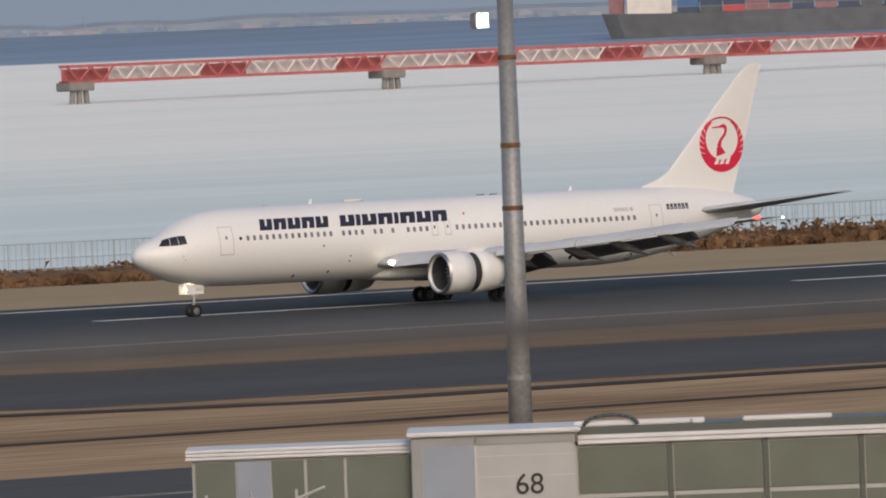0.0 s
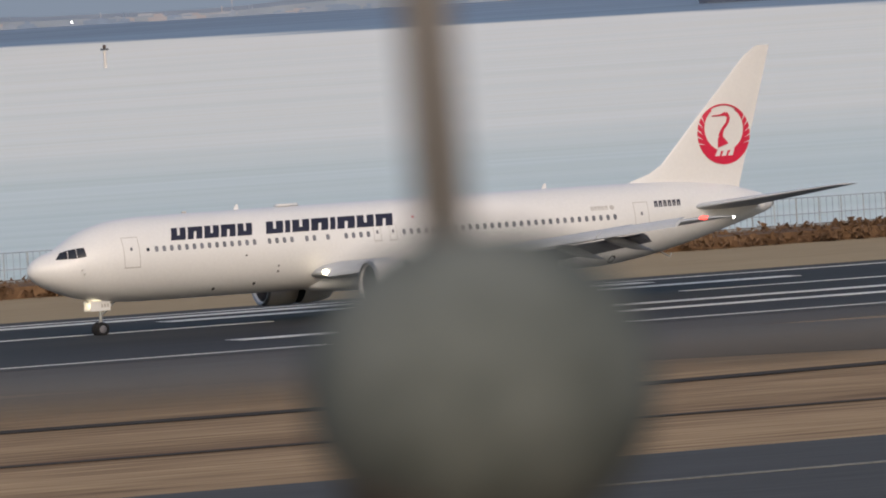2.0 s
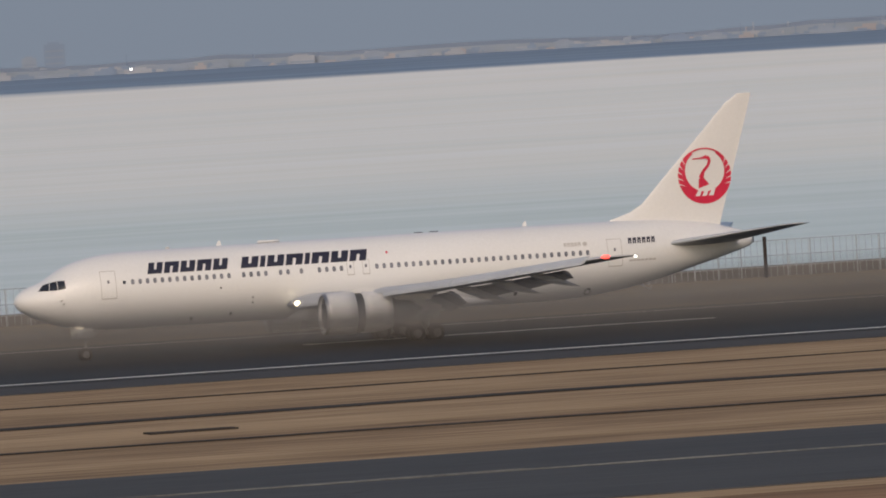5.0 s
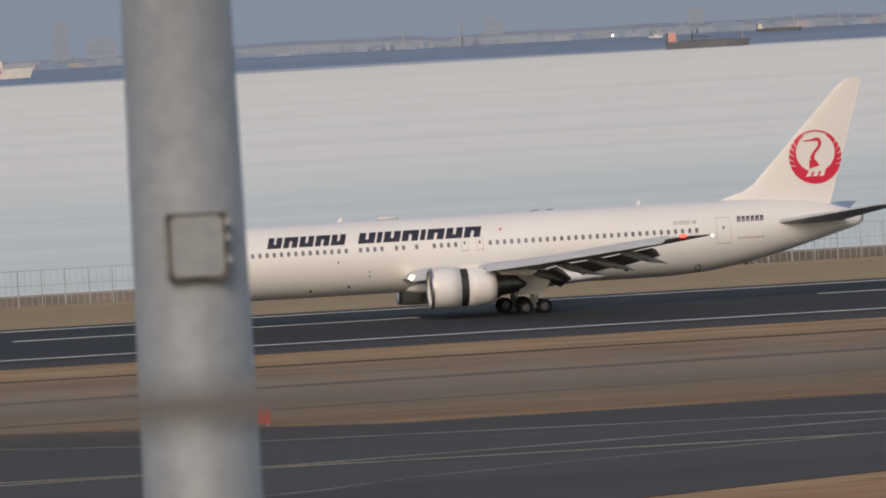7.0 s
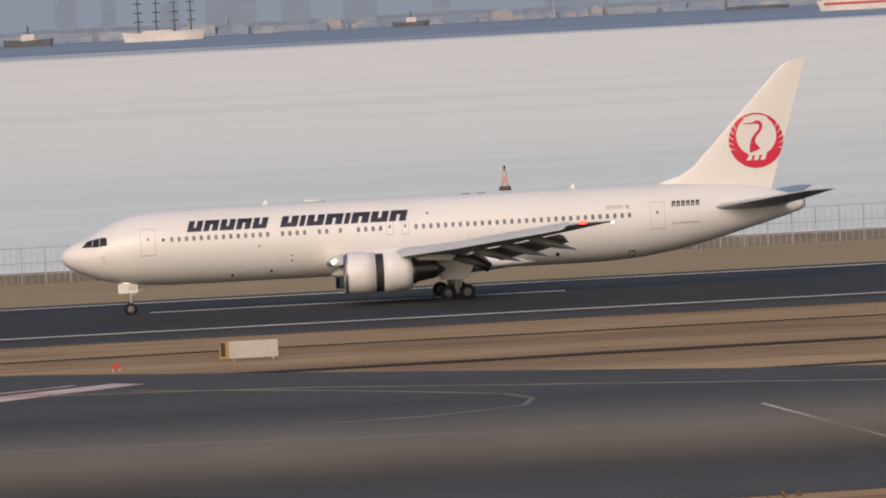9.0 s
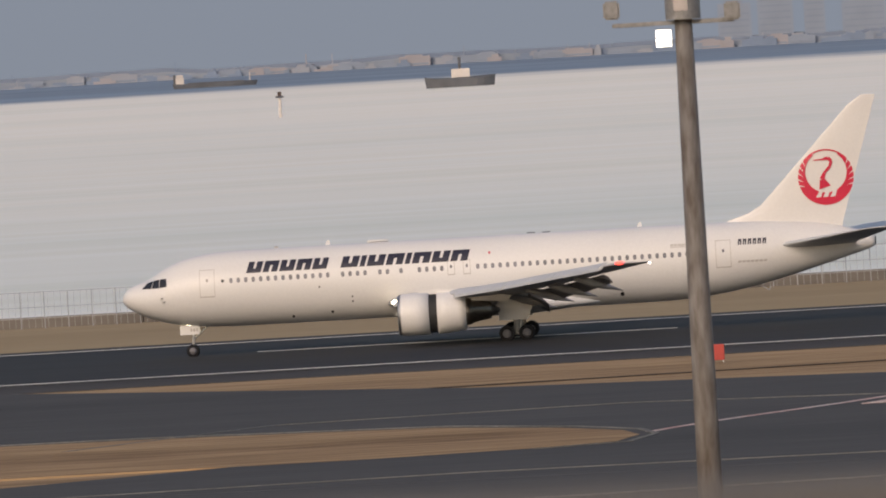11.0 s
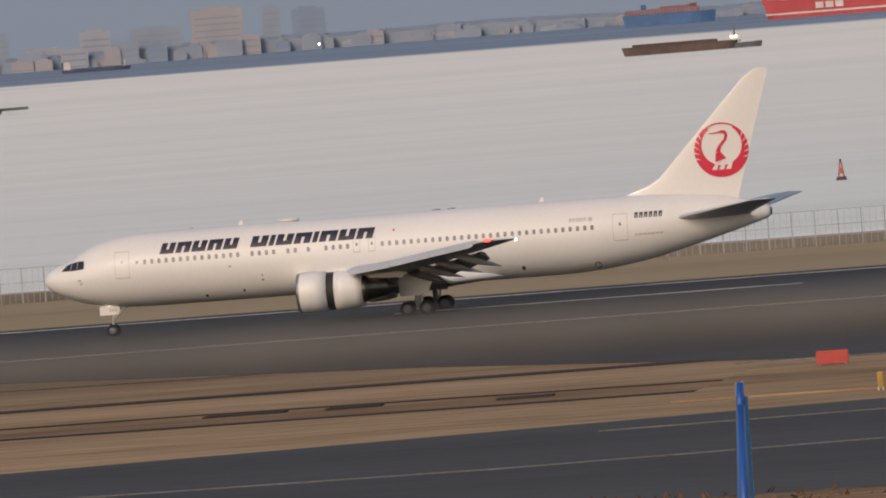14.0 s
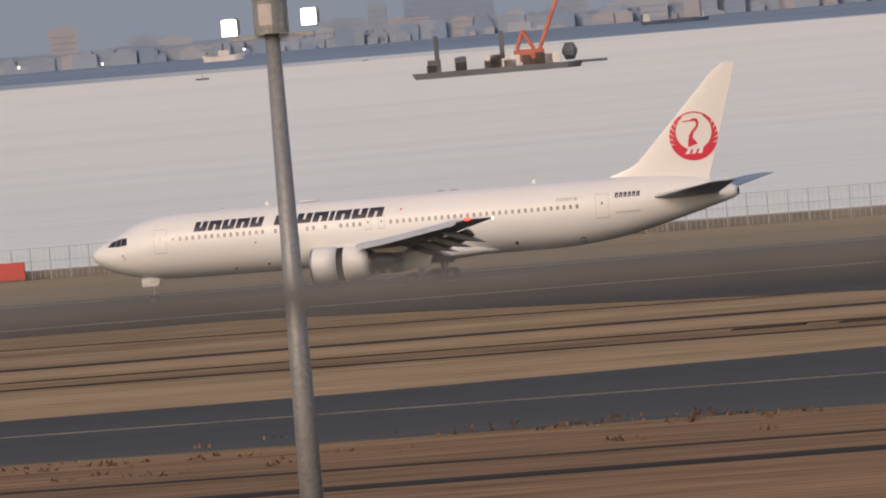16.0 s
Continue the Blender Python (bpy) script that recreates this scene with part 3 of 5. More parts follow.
    bmesh.ops.create_icosphere(bm, subdivisions=2, radius=0.2, matrix=Matrix.Translation((le + 0.05, side * 3.0, z + 0.03)) @ Matrix.Diagonal((1, 1.5, 0.9, 1)))
    part("landing_light", bm, LAMP_GLOW, wing, "lit landing light in the wing root", True)


def build_engine(root, side):
    c = (0, side * 7.95, 2.36)
    eng = part("engine", turned(bmesh.new(), ((20.25, 1.18), (20.05, 1.22), (19.98, 1.3), (20.02, 1.39), (20.3, 1.455), (21.2, 1.49), (22.15, 1.47), (22.15, 1.36)), c, 48, False), WHITE, root,
               "white engine nacelle with polished lip and dark reverser gap", True)
    part("inlet_lip", turned(bmesh.new(), ((20.2, 1.19), (20.02, 1.23), (19.95, 1.31), (20.0, 1.40), (20.16, 1.445)), c, 48, False), METAL, eng, "polished metal inlet lip", True)
    part("inlet_duct", turned(bmesh.new(), ((20.2, 1.185), (20.8, 1.14), (21.5, 1.12)), c, 48, False), FAN, eng, "", True)
    part("fan", turned(bmesh.new(), ((21.48, 1.12), (21.46, 0.4), (21.1, 0.28), (20.8, 0.03)), c, 48), FAN, eng, "", True)
    for k in range(24):
        a = 2 * math.pi * k / 24
        bm = bmesh.new()
        box(bm, 21.34, 21.42, -0.07, 0.07, 0.34, 1.1, 0, Matrix.Translation((0, c[1], c[2])) @ Matrix.Rotation(a, 4, "X") @ Matrix.Translation((21.38, 0, 0)) @ Matrix.Rotation(0.5, 4, "Z") @ Matrix.Translation((-21.38, 0, 0)))
        part("fan_blade", bm, STRUT, eng)
    part("reverser_gap", turned(bmesh.new(), ((22.12, 1.36), (22.75, 1.36)), c, 48, False), DARK, eng, "dark open reverser grille", True)
    part("fan_cowl", turned(bmesh.new(), ((22.72, 1.36), (22.72, 1.46), (23.4, 1.44), (24.2, 1.36), (24.75, 1.24), (24.72, 1.05)), c, 48, False), WHITE, eng, "", True)
    part("exhaust", turned(bmesh.new(), ((24.5, 1.0), (25.1, 0.93), (25.1, 0.82), (26.5, 0.58), (26.5, 0.44), (27.1, 0.12)), c, 32), BURNT, eng, "bare brown-grey exhaust nozzle and cone", True)
    bm = bmesh.new()
    le, te, z = wing_line(7.95)
    g = []
    for y in (-0.22, 0.22):
        g.append([bm.verts.new((x, c[1] + y, zz)) for x, zz in ((20.9, 3.78), (22.6, 4.05), (24.6, 3.95), (28.0, 3.3), (27.6, 2.95), (25.2, 3.1), (22, 3.5))])
    for k in range(7):
        bm.faces.new((g[0][k], g[0][(k + 1) % 7], g[1][(k + 1) % 7], g[1][k]))
    bm.faces.new(g[0]), bm.faces.new(g[1])
    part("pylon", bm, WHITE, eng)


def wheel_on(parent, x, y, r, w):
    def mesh_y(pts):
        bm = turned(bmesh.new(), pts, (0, 0, 0), 28)
        bmesh.ops.transform(bm, verts=bm.verts, matrix=Matrix.Translation((x, y, r)) @ Matrix.Rotation(radians(90), 4, "Z"))
        return bm
    wh = part("wheel", mesh_y(((-w * 0.42, r * 0.55), (-w * 0.5, r * 0.72), (-w * 0.44, r * 0.92), (-w * 0.25, r), (w * 0.25, r), (w * 0.44, r * 0.92), (w * 0.5, r * 0.72), (w * 0.42, r * 0.55))), TYRE, parent, "black tyre", True)
    part("rim", mesh_y(((-w * 0.5, r * 0.2), (-w * 0.44, r * 0.54), (w * 0.44, r * 0.54), (w * 0.5, r * 0.2))), UNDER_GREY, wh, "pale metal wheel rim", True)


def build_gear(root):
    ng = part("nose_gear", rod(bmesh.new(), (4.85, 0, 0.45), (5.0, 0, 2.6), 0.11), STRUT, root, "nose gear with white number plate", True)
    wheel_on(ng, 4.83, -0.3, 0.46, 0.3), wheel_on(ng, 4.83, 0.3, 0.46, 0.3)
    part("axle", rod(bmesh.new(), (4.83, -0.3, 0.46), (4.83, 0.3, 0.46), 0.07), STRUT, ng)
    part("drag_brace", rod(bmesh.new(), (4.92, 0, 1.3), (6.2, 0, 2.4), 0.07), STRUT, ng)
    for s in (-1, 1):
        d = part("gear_door", box(bmesh.new(), 4.0, 5.4, s * 0.5 - 0.03, s * 0.5 + 0.03, 1.62, 2.28, 0.02), WHITE, ng, "white nose gear door")
        for k in range(3):
            part("mark_bar", box(bmesh.new(), 4.75 + 0.2 * k, 4.87 + 0.2 * k, s * 0.535 - 0.006, s * 0.535 + 0.006, 1.85, 2.08), SEAM, d)
        bm = bmesh.new()
        bmesh.ops.create_icosphere(bm, subdivisions=2, radius=0.15, matrix=Matrix.Translation((4.62, s * 0.28, 1.95)))
        part("taxi_light", bm, LAMP_GLOW, ng, "lit lamp on the nose gear", True)
    for s in (-1, 1):
        y = s * 4.65
        mg = part("main_gear", rod(bmesh.new(), (28.1, y, 0.6), (28.0, s * 4.3, 3.4), 0.2), STRUT, root, "four-wheeled main gear bogie", True)
        part("bogie_beam", rod(bmesh.new(), (27.35, y, 0.56), (28.85, y, 0.56), 0.15), STRUT, mg, "", True)
        for x in (27.4, 28.8):
            part("axle", rod(bmesh.new(), (x, y - 0.55, 0.56), (x, y + 0.55, 0.56), 0.09), STRUT, mg)
            wheel_on(mg, x, y - 0.57, 0.56, 0.42), wheel_on(mg, x, y + 0.57, 0.56, 0.42)
        part("side_brace", rod(bmesh.new(), (28.1, y, 1.3), (28.1, s * 2.6, 2.9), 0.1), STRUT, mg)
        part("torque_link", rod(bmesh.new(), (28.35, y, 0.9), (28.5, s * 4.5, 1.9), 0.07), STRUT, mg)
        bm = prism(bmesh.new(), [(26.9, 1.5), (28.9, 1.5), (29.3, 2.4), (29.0, 3.3), (26.8, 3.3)], -0.04, 0.04)
        bmesh.ops.transform(bm, verts=bm.verts, matrix=Matrix.Translation((0, s * 5.15, 0)) @ Matrix.Rotation(radians(90), 4, "X"))
        part("gear_door", bm, WHITE, mg, "white main gear door")


def slanted_block(bm, x, z, w, h, lean=0.27, cut=0.0, out=0.014, side=-1):
    """A leaning block of paint; with a cut it has a pale slot from below."""
    def quad(u0, u1, v0, v1):
        patch(bm, [(x + u0 * w + lean * h * v0, z + v0 * h), (x + u1 * w + lean * h * v0, z + v0 * h), (x + u1 * w + lean * h * v1, z + v1 * h), (x + u0 * w + lean * h * v1, z + v1 * h)], out, side, 0.1)
    if cut:
        lo, hi = (0, 0.62) if cut > 0 else (0.38, 1)
        c = abs(cut)
        quad(0, 0.5 - c, lo, hi), quad(0.5 + c, 1, lo, hi), quad(0, 1, 0.62 if cut > 0 else 0, 1 if cut > 0 else 0.38)
    else:
        quad(0, 1, 0, 1)
    return bm


def fin_plate(bm, pts, side, off):
    rim = [bm.verts.new((x, side * (fin_half(x, z) + off), z)) for x, z in pts]
    back = [bm.verts.new((x, side * max(0.0, fin_half(x, z) - 0.03), z)) for x, z in pts]
    bm.faces.new(rim)
    for k in range(len(pts)):
        bm.faces.new((rim[k], rim[(k + 1) % len(pts)], back[(k + 1) % len(pts)], back[k]))
    return bm


def fin_line(z):
    le = float(np.interp(z, (6.6, 7.35, 7.6, 7.95, 8.5, 15.3, 15.9), (42.2, 42.9, 43.7, 44.8, 45.75, 52.3, 53.2)))
    te = float(np.interp(z, (6.6, 15.9), (51.35, 54.25)))
    return le, te


def fin_half(x, z):
    le, te = fin_line(z)
    u = (x - le) / (te - le)
    us, vs = zip(*AIRFOIL[:9])
    return float(np.interp(u, us, vs)) * 0.75 * float(np.interp(z, (6.6, 15.9), (0.27, 0.1)))


def ring_pts(cx, cz, r, a0, a1, n):
    return [(cx + r * math.cos(radians(a0 + (a1 - a0) * k / n)), cz + r * math.sin(radians(a0 + (a1 - a0) * k / n))) for k in range(n + 1)]


def build_tail(root):
    rows = []
    for z in (6.4, 7.0, 7.35, 7.6, 7.95, 8.5, 9.5, 11.5, 13.5, 15.3, 15.75, 15.9):
        le, te = fin_line(max(z, 6.6))
        rows.append((z, le, te - le, 0, float(np.interp(z, (6.6, 15.9), (0.27, 0.1)))))
    fin = part("tail_fin", aerofoil_loft(bmesh.new(), rows, True), WHITE_FIN, root, "white swept tail fin with a round red emblem")
    cx, cz, R = 50.45, 10.22, 1.98
    for side in (-1, 1):
        # red crescent open at the top, with feathered flanks, a curved neck and three white bars
        outer, inner = ring_pts(cx, cz, R, 118, 422, 48), ring_pts(cx + 0.02, cz + 0.36, 1.47, 126, 414, 48)
        bm = bmesh.new()
        for k in range(48):
            fin_plate(bm, [outer[k], outer[k + 1], inner[k + 1], inner[k]], side, 0.012)
        bmesh.ops.remove_doubles(bm, verts=bm.verts, dist=0.002)
        em = part("emblem", bm, RED, fin, "round red crescent emblem")
        top = ring_pts(cx, cz, R, 62, 118, 12)
        top2 = ring_pts(cx, cz, R - 0.1, 62, 118, 12)
        bm = bmesh.new()
        for k in range(12):
            fin_plate(bm, [top[k], top[k + 1], top2[k + 1], top2[k]], side, 0.012)
        part("emblem_rim", bm, RED, em)
        neck = [(cx - 0.85, cz + 1.22), (cx - 0.2, cz + 1.25), (cx + 0.2, cz + 1.33), (cx + 0.42, cz + 1.12), (cx + 0.3, cz + 0.72), (cx - 0.1, cz + 0.3), (cx - 0.28, cz - 0.15), (cx - 0.1, cz - 0.75)]
        wd = (0.03, 0.05, 0.13, 0.11, 0.09, 0.10, 0.17, 0.42)
        bm = bmesh.new()
        for (p, q, w0, w1) in zip(neck, neck[1:], wd, wd[1:]):
            d = Vector((q[0] - p[0], q[1] - p[1])).normalized()
            nx, nz = -d.y, d.x
            fin_plate(bm, [(p[0] + nx * w0, p[1] + nz * w0), (q[0] + nx * w1, q[1] + nz * w1), (q[0] - nx * w1, q[1] - nz * w1), (p[0] - nx * w0, p[1] - nz * w0)], side, 0.014)
        part("emblem_neck", bm, RED, em)
        for k in range(3):
            x, z = cx - 0.78 + 0.5 * k, cz - 1.42
            part("emblem_bar", fin_plate(bmesh.new(), [(x, z), (x + 0.36, z), (x + 0.55, z + 0.55), (x + 0.33, z + 0.55)], side, 0.02), WHITE_FIN, em, "white bar in the emblem")
        for k in range(5):
            for w in (-1, 1):
                a = 90 + w * (52 + 13 * k)
                p0, p1, p2 = ring_pts(cx, cz, R + 0.01, a, a + w * 3, 1) + ring_pts(cx, cz, 1.58, a + w * 10, a + w * 12, 1)[:1]
                part("feather_slit", fin_plate(bmesh.new(), [p0, p1, p2], side, 0.02), WHITE_FIN, em)
    for side in (-1, 1):
        rows = []
        for s in (0.6, 1.6, 4, 7, 8.7, 9.15, 9.31):
            le = float(np.interp(s, (1.3, 8.7, 9.31), (46.7, 52.9, 53.9)))
            te = float(np.interp(s, (1.3, 9.31), (52.3, 55.2)))
            rows.append((side * s, le, te - le, float(np.interp(s, (0, 9.3), (5.35, 6.62))), float(np.interp(s, (1, 9.31), (0.34, 0.07)))))
        part("tailplane", aerofoil_loft(bmesh.new(), rows), WING_GREY, root, "grey swept tailplane", True)
    part("tail_exhaust", turned(bmesh.new(), ((53.5, 0.3), (53.75, 0.27), (53.74, 0.2), (53.6, 0.15)), (0, 0, 5.55), 16), DARK, root, "dark tail cone exhaust", True)


def build_airliner():
    root = thing("airliner", "white twin-engined airliner rolling out on the runway, red tail emblem", "airliner")
    fus = part("fuselage", loft_fuselage(bmesh.new()), WHITE, root, "glossy white fuselage", True)
    # belly fairing
    bm = bmesh.new()
    rows = []
    for x, w, b, t in ((19.3, 0.9, 2.12, 2.5), (20.0, 1.9, 1.92, 2.8), (21.3, 2.45, 1.8, 3.2), (24, 2.62, 1.74, 3.3), (29, 2.6, 1.76, 3.2), (31.5, 2.3, 1.98, 3.0), (34, 1.2, 2.2, 2.6)):
        rows.append([bm.verts.new((x, w * math.copysign(abs(math.cos(a)) ** 0.7, math.cos(a)), (t + b) / 2 + (t - b) / 2 * math.copysign(abs(math.sin(a)) ** 0.7, math.sin(a)))) for a in [2 * math.pi * k / 32 for k in range(32)]])
    for a, b in zip(rows, rows[1:]):
        for k in range(32):
            bm.faces.new((a[k], a[(k + 1) % 32], b[(k + 1) % 32], b[k]))
    bm.faces.new(rows[0]), bm.faces.new(rows[-1])
    part("belly_fairing", bm, WHITE, root, "", True)
    for side in (-1, 1):
        # flight deck windows
        for q in ([(1.5, 5.06), (2.2, 5.06), (2.32, 5.6), (1.9, 5.46)], [(2.23, 5.06), (2.76, 5.08), (2.79, 5.69), (2.36, 5.61)], [(2.79, 5.09), (3.32, 5.16), (3.3, 5.72), (2.83, 5.7)]):
            part("flight_deck_pane", patch(bmesh.new(), q, 0.015, side, 0.12), GLASS_DARK, fus, "dark flight deck window")
        # cabin windows
        for x0, n in ((7.95, 14), (15.9, 4), (18.55, 2), (20.05, 1), (21.35, 4), (25.5, 30)):
            for k in range(n):
                part("cabin_window", rounded(bmesh.new(), x0 + 0.53 * k, 5.36, 0.25, 0.37, 0.012, side), CABIN_GLASS, fus)
        part("round_window", rounded(bmesh.new(), 7.35, 5.36, 0.24, 0.24, 0.012, side, 12, 2), GLASS_DARK, fus)
        # doors, each an outline of the seam round a plate
        for x, z0, z1, w in ((6.24, 4.25, 6.2, 1.08), (42.9, 4.25, 6.2, 1.08), (23.6, 4.85, 5.9, 0.52), (24.72, 4.85, 5.9, 0.52)):
            bm = bmesh.new()
            t = 0.035
            for q in ([(x - w / 2, z0), (x - w / 2 + t, z0), (x - w / 2 + t, z1), (x - w / 2, z1)], [(x + w / 2 - t, z0), (x + w / 2, z0), (x + w / 2, z1), (x + w / 2 - t, z1)],
                      [(x - w / 2, z0), (x + w / 2, z0), (x + w / 2, z0 + 2 * t), (x - w / 2, z0 + 2 * t)], [(x - w / 2, z1 - t), (x + w / 2, z1 - t), (x + w / 2, z1), (x - w / 2, z1)]):
                patch(bm, q, 0.01, side, 0.2)
            d = part("cabin_door", bm, SEAM, fus, "closed cabin door outlined by its seam")
            part("door_window", rounded(bmesh.new(), x, 5.45, 0.16, 0.24, 0.012, side), CABIN_GLASS, d)
        # title in leaning dark blocks: two words
        for x0, n, in ((9.05, 5), (15.75, 8)):
            x = x0
            for k in range(n):
                w = (1.02 if x0 < 12 else 1.2) if not (x0 > 12 and k in (1, 4)) else 0.36
                if x0 > 12 and k == 5:
                    w = 1.24
                part("title_block", slanted_block(bmesh.new(), x, 5.82, w, 0.76, 0.32, (0.09 if k % 2 else -0.09) if w > 0.5 else 0.0, 0.02, side), NAVY, fus)
                x += w + 0.15
        part("title_dot", rounded(bmesh.new(), 26.35, 6.28, 0.17, 0.17, 0.014, side, 12, 2), RED, fus, "small red dot")
        # registration and small badges, as bars
        for k in range(6):
            part("mark_bar", slanted_block(bmesh.new(), 43.95 + 0.35 * k, 5.8, 0.25, 0.4, 0.1, 0.1, 0.014, side), NAVY, fus)
        for k in range(5):
            part("badge_bar", slanted_block(bmesh.new(), 39.2 + 0.26 * k, 5.85, 0.2, 0.26, 0.0, 0.12, 0.014, side), SEAM, fus)
        part("badge_dot", rounded(bmesh.new(), 40.75, 5.98, 0.34, 0.3, 0.014, side, 12, 2), SEAM, fus)
        for k in range(7):
            part("type_bar", slanted_block(bmesh.new(), 43.9 + 0.3 * k, 4.55, 0.24, 0.14, 0.3, 0.0, 0.014, side), SEAM, fus)
        for x, z, w in ((14.2, 4.55, 0.14), (16.5, 3.75, 0.12), (16.5, 3.4, 0.14), (15.0, 2.72, 0.2), (12.2, 2.55, 0.2), (35.6, 2.8, 0.3), (41.0, 2.6, 0.5)):
            part("vent", rounded(bmesh.new(), x, z, w, w, 0.012, side, 10, 2), DARK, fus)
        part("pitot_probe", rod(bmesh.new(), skin(3.0, 4.35, 0.0, side), skin(2.85, 4.33, 0.22, side), 0.04), SEAM, fus)
        part("pitot_probe", rod(bmesh.new(), skin(3.15, 4.1, 0.0, side), skin(3.0, 4.08, 0.22, side), 0.04), SEAM, fus)
        build_wing(root, side), build_engine(root, side)
    build_gear(root), build_tail(root)
    # aerials along the crown
    for x, h, w in ((14.6, 0.34, 0.4), (36.8, 0.34, 0.4)):
        bm = prism(bmesh.new(), [(x, 7.4), (x + w, 7.4), (x + w * 0.9, 7.44 + h), (x + w * 0.55, 7.44 + h)], -0.03, 0.03)
        bmesh.ops.transform(bm, verts=bm.verts, matrix=Matrix.Rotation(radians(90), 4, "X"))
        part("blade_aerial", bm, WHITE, root)
    part("radome", box(bmesh.new(), 17.6, 19.2, -0.35, 0.35, 7.38, 7.62, 0.1), WHITE, root, "low white aerial housing", True)
    part("beacon", box(bmesh.new(), 11.0, 11.3, -0.1, 0.1, 7.4, 7.56, 0.04), SEAM, root)
    part("crown_vent", box(bmesh.new(), 29.0, 29.6, -0.12, 0.12, 7.42, 7.5, 0.02), DARK, root)
    part("crown_vent", box(bmesh.new(), 30.1, 30.7, -0.12, 0.12, 7.42, 7.5, 0.02), DARK, root)
    bm = rod(bmesh.new(), (45.2, 0, 2.9), (46.0, 0, 2.45), 0.06)
    rod(bm, (46.0, 0, 2.45), (46.1, 0, 2.7), 0.05)
    part("tail_skid", bm, SEAM, root)
    return root


airliner = build_airliner()


# ---- shore ----
def build_fence():
    fence = thing("fence", "tall galvanised mesh fence along the seawall", "fence")
    post = part("post", rod(bmesh.new(), (0, 0, 0), (0, 0, 3.1), 0.045, None, 6), FENCE, fence)
    xs = [-300 + 2.0 * k for k in range(0, 300)]
    for k, x in enumerate(xs):
        y = float(np.interp(x, (-240, -60), (836, 804)))
        p = post if k == 0 else new("post", post.data)
        p.parent = fence
        p.location = (x, y, 0)
    bm = bmesh.new()
    for k in range(170):
        rod(bm, (300 + 2.0 * k, 804 - max(0, k - 85) * 0.05, 0), (300 + 2.0 * k, 804 - max(0, k - 85) * 0.05, 3.1), 0.045, None, 5)
    tagged(part("far_post", bm, FENCE, fence), kind="stuff")
    for z in (0.9, 1.8, 3.05):
        for a, b in (((-300, 836), (-240, 836)), ((-240, 836), (-60, 804)), ((-60, 804), (470, 804)), ((470, 804), (640, 800))):
            part("rail", rod(bmesh.new(), (*a, z), (*b, z), 0.03, None, 6), FENCE, fence)
    bm = bmesh.new()
    for (a, b) in (((-300, 836), (-240, 836)), ((-240, 836), (-60, 804)), ((-60, 804), (470, 804)), ((470, 804), (640, 800))):
        n = int((b[0] - a[0]) / 0.55)
        for k in range(n):
            x, y = a[0] + (b[0] - a[0]) * k / n, a[1] + (b[1] - a[1]) * k / n
            v = [bm.verts.new(p) for p in ((x, y, 0.1), (x + 0.03, y, 0.1), (x + 0.03, y, 3.0), (x, y, 3.0), (x, y + 0.03, 0.1), (x, y + 0.03, 3.0))]
            bm.faces.new((v[0], v[1], v[2], v[3])), bm.faces.new((v[0], v[4], v[5], v[3]))
    tagged(part("mesh_wire", bm, FENCE, fence), kind="stuff")
    for x in (150, -33.5, -120, 262, 15):
        y = float(np.interp(x, (-240, -60), (836, 804)))
        part("stout_post", rod(bmesh.new(), (x, y - 0.3, 0), (x, y - 0.3, 3.4), 0.16, None, 8), DITCH, fence, "stout dark post")


def build_shrubs():
    bm = prism(bmesh.new(), [(290, 789), (700, 787), (700, 799), (290, 799)], -0.1, 0.9)
    structure("shore_bank", bm, SHRUB, "low brown earth bank under the shrubs", "bank")
    rng = random.Random(4)
    bm = bmesh.new()
    for k in range(7000):
        x = rng.uniform(300, 700)
        y = rng.uniform(786, 800)
        h = rng.uniform(0.7, 2.4) * (0.6 + 0.5 * noise.noise((x * 0.05, y * 0.1, 0)))
        for j in range(5):
            a, l = rng.uniform(0, 6.28), rng.uniform(0.2, 0.7)
            px, py, pz = x + math.cos(a) * l, y + math.sin(a) * l, h * rng.uniform(0.35, 1)
            s = rng.uniform(0.2, 0.45)
            v = [bm.verts.new((px + rng.uniform(-s, s), py + rng.uniform(-s, s), max(0.02, pz + rng.uniform(-s, s)))) for _ in range(4)]
            bm.faces.new(v[:3]), bm.faces.new((v[0], v[2], v[3]))
        v = [bm.verts.new(p) for p in ((x - 0.03, y, 0), (x + 0.03, y, 0), (x, y, h))]
        bm.faces.new(v)
    me = bpy.data.meshes.new("shore_shrubs")
    bm.to_mesh(me)
    bm.free()
    me.materials.append(SHRUB)
    tagged(new("shore_shrubs", me), "dry reddish-brown shrubs along the shore bank", "shrubs", "", "stuff")


def build_tufts():
    rng = random.Random(9)
    me = bpy.data.meshes.new("dry_tufts")
    verts, faces = [], []
    for x0, x1, y, n in ((-140, -20, 398, 240), (-150, 40, 384, 120), (100, 300, 440, 150)):
        for k in range(n):
            cx, cy = rng.uniform(x0, x1), y + rng.gauss(0, 5.0)
            if noise.noise((cx * 0.06, cy * 0.1, 2)) < 0.0:
                continue
            for j in range(6):
                a, h = rng.uniform(0, 6.28), rng.uniform(0.08, 0.32)
                px, py, i = cx + rng.uniform(-0.7, 0.7), cy + rng.uniform(-0.7, 0.7), len(verts)
                dx, dy = math.cos(a) * 0.12, math.sin(a) * 0.12
                verts += [(px - dx, py - dy, 0.02), (px + dx, py + dy, 0.02), (px + dy * 2, py + dx * 2, 0.02 + h)]
                faces.append((i, i + 1, i + 2))
    me.from_pydata(verts, [], faces)
    me.materials.append(SHRUB)
    tagged(new("dry_tufts", me), "dry brown grass tufts along the taxiway edges", "grass tufts", "", "stuff")


